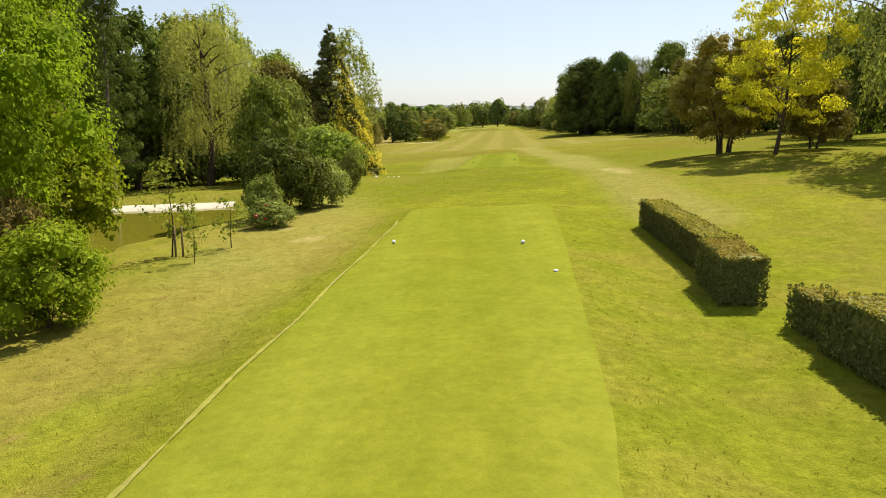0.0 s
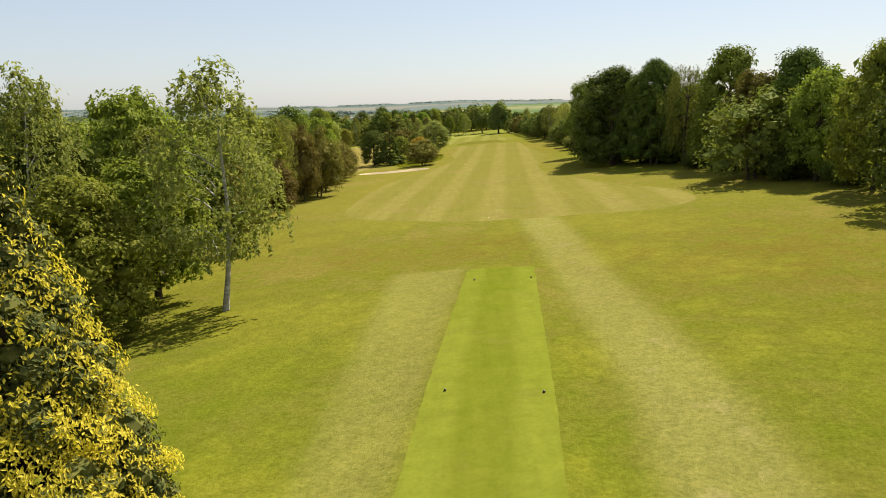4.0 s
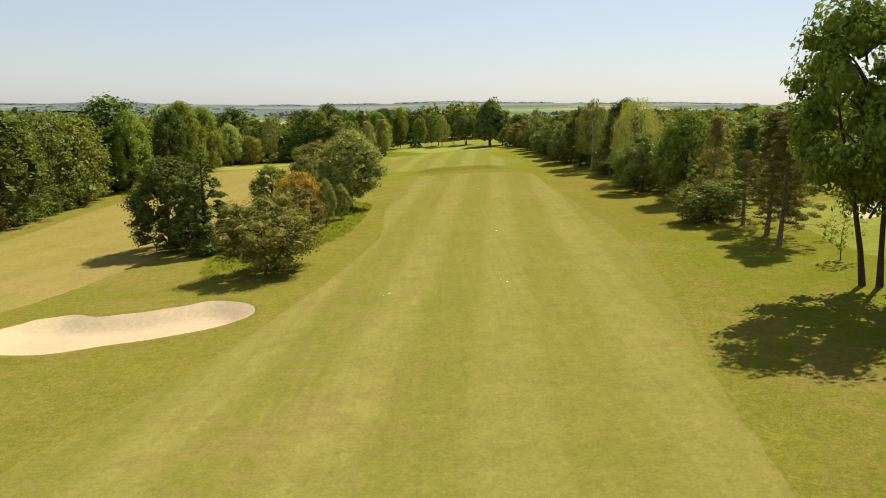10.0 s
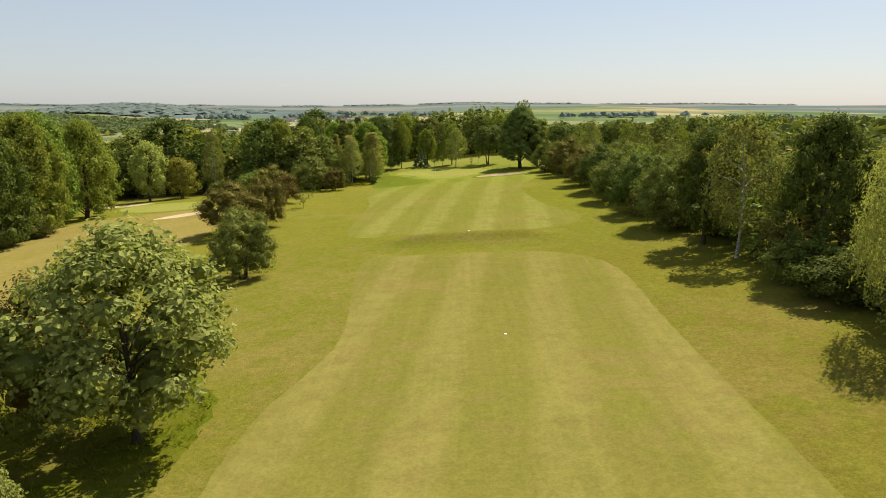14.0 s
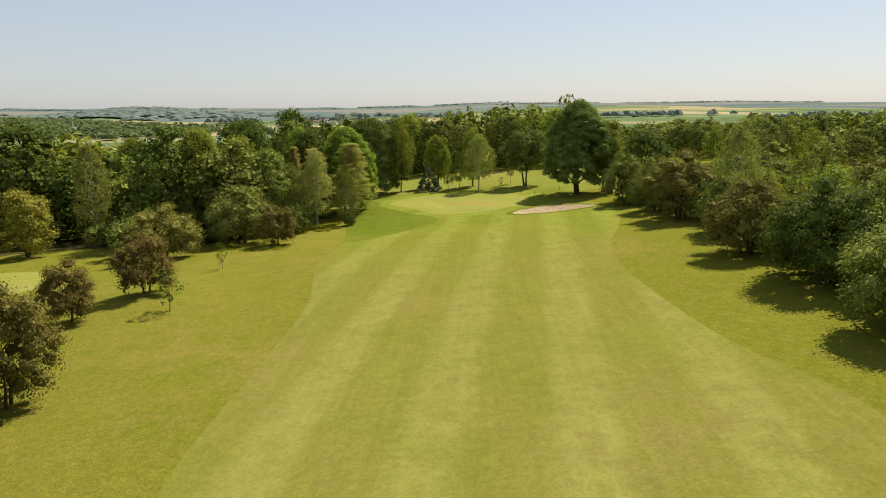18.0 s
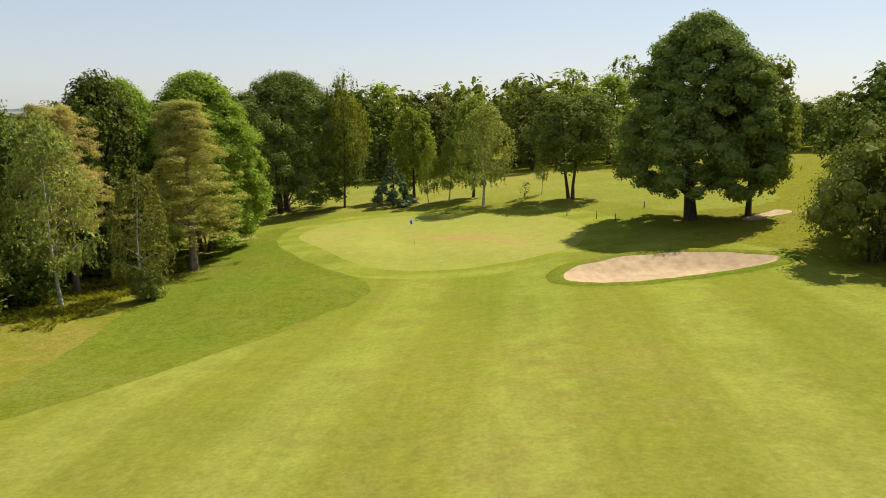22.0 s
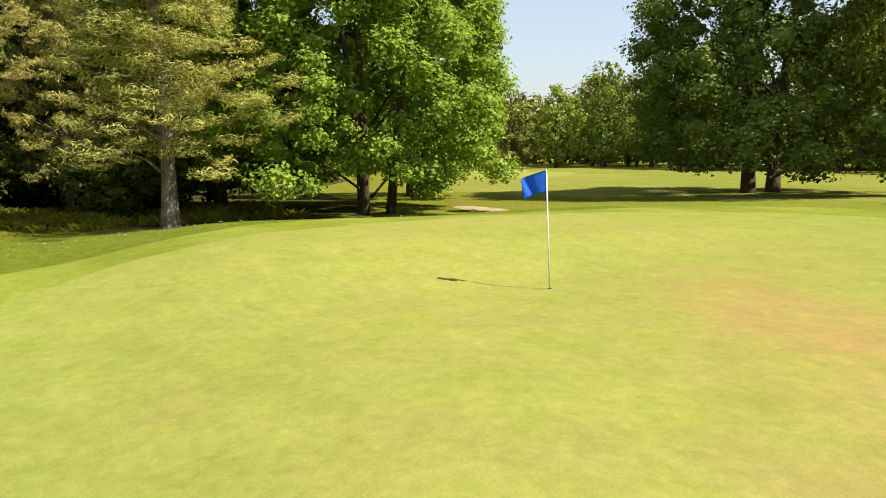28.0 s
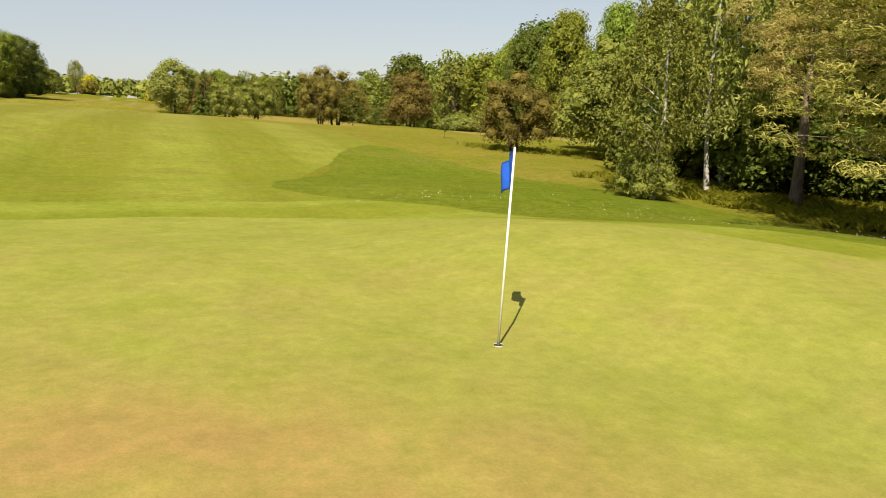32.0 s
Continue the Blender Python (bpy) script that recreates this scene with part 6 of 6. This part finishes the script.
hedge(8.90, 15.12, 9.4, 22.2, 0.76, 0.88, "long clipped boxy hedge with brown top beside the tee")
hedge(8.44, 12.95, 8.66, 14.86, 0.86, 0.97, "short clipped hedge block joined to a longer hedge")
hedge(8.98, 10.45, 8.96, 11.75, 0.66, 0.74, "low clipped hedge block beside the tee")
hedge(8.92, 4.0, 8.96, 10.4, 0.95, 0.95, "clipped hedge with gaps between its stems")

# flag
FLAG = (12.22, 434.48)
flag = tagged(new("flagstick"), "white flagstick with a blue flag in the hole", "flagstick")
flag.location = (*FLAG, height(*FLAG))
flag.rotation_euler = (radians(1.5), radians(-5.0), 0)
part("stick", rod_mesh("stick", 0.014, 2.17, WHITE, 12, 0.8), flag, "white tapered stick")
bm = bmesh.new()
cols, rws = 16, 10
grid = [[None] * (rws + 1) for _ in range(cols + 1)]
for i in range(cols + 1):
    for j in range(rws + 1):
        u, w = i / cols, j / rws
        droop = 0.10 * u * u + 0.06 * u
        fold = 0.055 * math.sin(u * 6.5 + w * 1.6) * u + 0.02 * math.sin(u * 14 + w * 4) * u
        z = 2.15 - w * 0.40 * (1 - 0.12 * u) - droop
        grid[i][j] = bm.verts.new((-u * 0.16 + fold, -(u * 0.46 * (1 - 0.10 * w)), z))
for i in range(cols):
    for j in range(rws):
        bm.faces.new((grid[i][j], grid[i + 1][j], grid[i + 1][j + 1], grid[i][j + 1]))
bmesh.ops.solidify(bm, geom=bm.faces[:], thickness=0.004)
me = bpy.data.meshes.new("flag")
bm.to_mesh(me)
bm.free()
me.materials.append(BLUECLOTH)
for f in me.polygons:
    f.use_smooth = True
part("flag", me, flag, "rippling blue cloth flag")
cup_bits = [tube([(0, 0, -0.12), (0, 0, -0.01), (0, 0, 0.006)], [0.054, 0.054, 0.056], 20)]
cup = tagged(new("hole_cup", mesh_of("hole_cup", *joined(cup_bits), WHITE)), "white-lined hole at the foot of the flagstick", "hole")
cup.location = (*FLAG, height(*FLAG) + 0.004)
dark = tagged(new("hole", rod_mesh("hole", 0.053, 0.004, BLACK, 20)), "dark opening of the hole in the green", "hole")
dark.location = (*FLAG, height(*FLAG) + 0.003)


def sapling(x, y, h, r, staked, words):
    plant("sapling", x, y, h, r, "sapling", words, "tree", "saplings by the pond")
    for i in range(staked):
        s = tagged(new("stake", made.setdefault("stake", rod_mesh("stake", 0.035, 1.0, STAKE, 8, 0.9))), "short dark wooden stake beside a sapling", "stake", "stakes")
        s.location = (x + 0.16 + 0.22 * i, y - 0.1, height(x, y) - 0.05)


sapling(-5.35, 20.95, 2.9, 0.75, 2, "spindly young tree held by dark stakes")
sapling(-4.24, 19.75, 1.5, 0.36, 0, "tiny bright green sapling on the lawn")
sapling(-3.85, 21.95, 1.6, 0.5, 0, "leafy green sapling on the lawn")

for x, y in ((25.9, 444.6), (28.3, 441.8), (29.7, 440.0), (33.5, 446)):
    post = tagged(new("marker_post"), "short dark wooden post in the grass", "post", "posts beyond the green")
    post.location = (x, y, height(x, y))
    part("shaft", made.setdefault("shaft", rod_mesh("shaft", 0.045, 0.62, STAKE, 10, 0.9)), post)
    part("cap", made.setdefault("cap", ball_mesh("cap", 0.05, BLACK)), post).location = (0, 0, 0.6)

# the next hole's flag
other = tagged(new("flagstick"), "thin white flagstick with a pale flag on the far green", "flagstick")
other.location = (-40.3, 463.1, height(-40.3, 463.1))
part("stick", made.setdefault("thin", rod_mesh("stick", 0.016, 2.1, WHITE, 8, 0.8)), other)
bm = bmesh.new()
rows_of = [[bm.verts.new((0.02 + 0.36 * u / 6, 0.04 * math.sin(u), 2.08 - 0.3 * w / 3 - 0.05 * u / 6)) for w in range(4)] for u in range(7)]
for u in range(6):
    for w in range(3):
        bm.faces.new((rows_of[u][w], rows_of[u + 1][w], rows_of[u + 1][w + 1], rows_of[u][w + 1]))
bmesh.ops.solidify(bm, geom=bm.faces[:], thickness=0.004)
me = bpy.data.meshes.new("flag")
bm.to_mesh(me)
bm.free()
me.materials.append(WHITE)
part("flag", me, other)


# grass, flowers and stones that can be told apart
def tufts(name, words, spots, tall, spread, blades, leaf, seed):
    """Tufts of upright bent blades."""
    r = np.random.default_rng(seed)
    spots = np.asarray(spots)
    z = lie(spots[:, 0], spots[:, 1])
    pick = np.repeat(np.arange(len(spots)), blades)
    k = len(pick)
    ang = r.uniform(0, 6.28, k)
    out = np.stack([np.cos(ang), np.sin(ang), np.zeros(k)], 1)
    side = np.stack([-np.sin(ang), np.cos(ang), np.zeros(k)], 1)
    root = np.column_stack([spots[pick], z[pick] - 0.01]) + out * r.uniform(0, spread, (k, 1))
    s = tall * r.uniform(0.5, 1.2, (k, 1))
    w = s * 0.055 + 0.003
    up = np.array((0, 0, 1.0))
    mid, tip = root + up * s * 0.5 + out * s * 0.3, root + up * s * 0.72 + out * s * r.uniform(0.6, 1.0, (k, 1))
    co = np.stack([root - side * w, root + side * w, mid + side * w * 0.8, tip, mid - side * w * 0.8], 1).reshape(-1, 3)
    faces = np.arange(k * 5).reshape(-1, 5)
    return tagged(new(name, mesh_of(name, co, faces, leaf, False)), words, "grass", kind="stuff")


r = np.random.default_rng(77)
q = np.stack([r.uniform(-9, 10.5, 5200), r.uniform(4.5, 26, 5200)], 1)
q = q[(inside(TEE_BACK, q[:, 0], q[:, 1]) < -0.15) & (inside(POND_EDGE, q[:, 0], q[:, 1]) < -1) & (r.uniform(0, 1, 5200) < np.clip(1.6 - q[:, 1] / 20, 0.25, 1))]
tufts("grass_tufts", "short tufts of bright rough grass round the tee", q, 0.045, 0.05, 4, BLADES, 1)
q = np.stack([r.uniform(-14, -4.6, 2400), r.uniform(412, 434, 2400)], 1)
q = q[(q[:, 0] < -5.2 + 0.0 * q[:, 1]) & (np.sin(q[:, 0] * 1.7) + np.cos(q[:, 1] * 1.3) > -0.7)]
tufts("tall_grass", "tall pale grass under the pines", q, 0.42, 0.12, 6, BLADES, 2)
q = np.stack([r.uniform(-20, -7, 1100), r.uniform(394, 412, 1100)], 1)
q = q[np.abs(q[:, 1] - 398 + 0.75 * (q[:, 0] + 12)) < 4 + 2 * np.sin(q[:, 0] * 3)]
tufts("tall_grass", "tall dry grass at the foot of the hawthorns", q, 0.30, 0.16, 6, BLADES, 3)
q = np.stack([r.uniform(-10, 5, 1800), r.uniform(232, 288, 1800)], 1)
q = q[inside(LONG_GRASS, q[:, 0], q[:, 1]) > 0]
tufts("long_grass_tufts", "lush tufts of long grass under the young trees", q, 0.30, 0.25, 6, BLADES, 4)


def scatter(name, words, spots, size, leaf, lift, seed):
    """Small flat petals or stones strewn over the ground."""
    r = np.random.default_rng(seed)
    z = lie(spots[:, 0], spots[:, 1])
    p = np.column_stack([spots, z + lift * r.uniform(0.5, 1.0, len(spots))])
    tagged(new(name, mesh_of(name, *leaves(p, np.tile((0.0, 0.0, 1.6), (len(p), 1)), size, r, 0.95), leaf, False)), words, "flowers", kind="stuff")


bits = [np.column_stack([x + r.normal(0, a, n), y + r.normal(0, c, n)]) for x, y, a, c, n in ((7.7, 422, 1.1, 0.5, 90), (4.5, 421.5, 1.6, 1.2, 130), (1.1, 424.5, 1.5, 1.5, 170), (-2.2, 429, 1.0, 2.6, 220), (-2.6, 437, 0.8, 3.0, 130))]
scatter("daisies", "white daisies and clover in the grass bank", np.concatenate(bits)[::2], 0.028, PETAL, 0.05, 5)
bits = [np.column_stack([x + r.normal(0, a, n), y + r.normal(0, c, n)]) for x, y, a, c, n in ((10.8, 43, 0.8, 1.5, 40), (3.3, 44.5, 0.9, 0.8, 26), (5.5, 47, 1.5, 1.0, 16))]
scatter("pale_grass_clippings", "pale dry clippings lying on the turf", np.concatenate(bits), 0.09, MEADOW, 0.02, 6)
for x, y, zz in ((-3.7, 25.6, 0.35), (-3.55, 26.0, 0.55), (-3.85, 26.4, 0.75), (-3.4, 26.7, 0.3), (-3.05, 26.8, 0.28), (-3.95, 25.3, 0.5), (-3.65, 26.9, 0.62)):
    bloom = tagged(new("rose", made.setdefault("rose", ball_mesh("rose", 0.06, ROSE, 0.8, 10))), "deep pink rose bloom on a low bush", "rose", "roses by the pond")
    bloom.location = (x, y, height(x, y) + zz)
plant("fresh_shrub", -3.65, 26.3, 0.95, 0.8, "rose_bush", "low leafy rose bush beside the pond", "shrub", leaf=OLIVE)
for x, y, k in ((-2.2, 51.9, 0.12), (-1.2, 51.0, 0.08), (-0.8, 50.8, 0.07), (-0.4, 50.4, 0.08), (-1.9, 49.9, 0.06), (11.0, 222.0, 0.10), (20.0, 223.0, 0.09), (10.6, 221.4, 0.06), (19.6, 224.1, 0.06)):
    bm = bmesh.new()
    bmesh.ops.create_icosphere(bm, subdivisions=2, radius=k)
    for v in bm.verts:
        v.co *= 1 + 0.3 * noise.noise(v.co * 9 + Vector((x, y, 0)))
        v.co.z = max(v.co.z * 0.45, -0.01)
    me = bpy.data.meshes.new("stone")
    bm.to_mesh(me)
    bm.free()
    me.materials.append(STONE)
    tagged(new("stone", me), "small white stone lying on the grass", "stone").location = (x, y, height(x, y) + 0.005)
for y in np.arange(316, 356, 4.6):
    x = -45.5 - 0.09 * (y - 316) + rng.uniform(-0.8, 0.8)
    plant("fresh_shrub", x, y, rng.uniform(2.2, 3.8), rng.uniform(1.8, 2.6), "pale_bush", "pale grey-green bush at the foot of the wood", "shrub", "pale bushes at the foot of the wood", leaf=GREYGREEN)

# young trees along the corner of the wood by the next green
for i, (kind, x, y, h, rr, leaf) in enumerate((
        ("forest_tree_c", -60, 450, 11.5, 3.4, FRESH), ("forest_tree", -64, 456, 12.5, 3.8, OLIVE), ("forest_tree_b", -70, 461, 11.0, 3.2, FRESH), ("forest_tree_c", -72, 468, 12.8, 3.6, LIME),
        ("forest_tree", -70, 474, 11.6, 3.6, FRESH), ("forest_tree_c", -71, 481, 12.2, 3.4, OLIVE), ("forest_tree_b", -68, 487, 12.6, 3.6, FRESH), ("forest_tree_c", -62, 491, 12.0, 3.4, LIME))):
    plant(kind, x, y, h, rr, "tree", "young light green tree at the corner of the wood", "tree", "young trees at the corner of the wood", leaf=leaf)
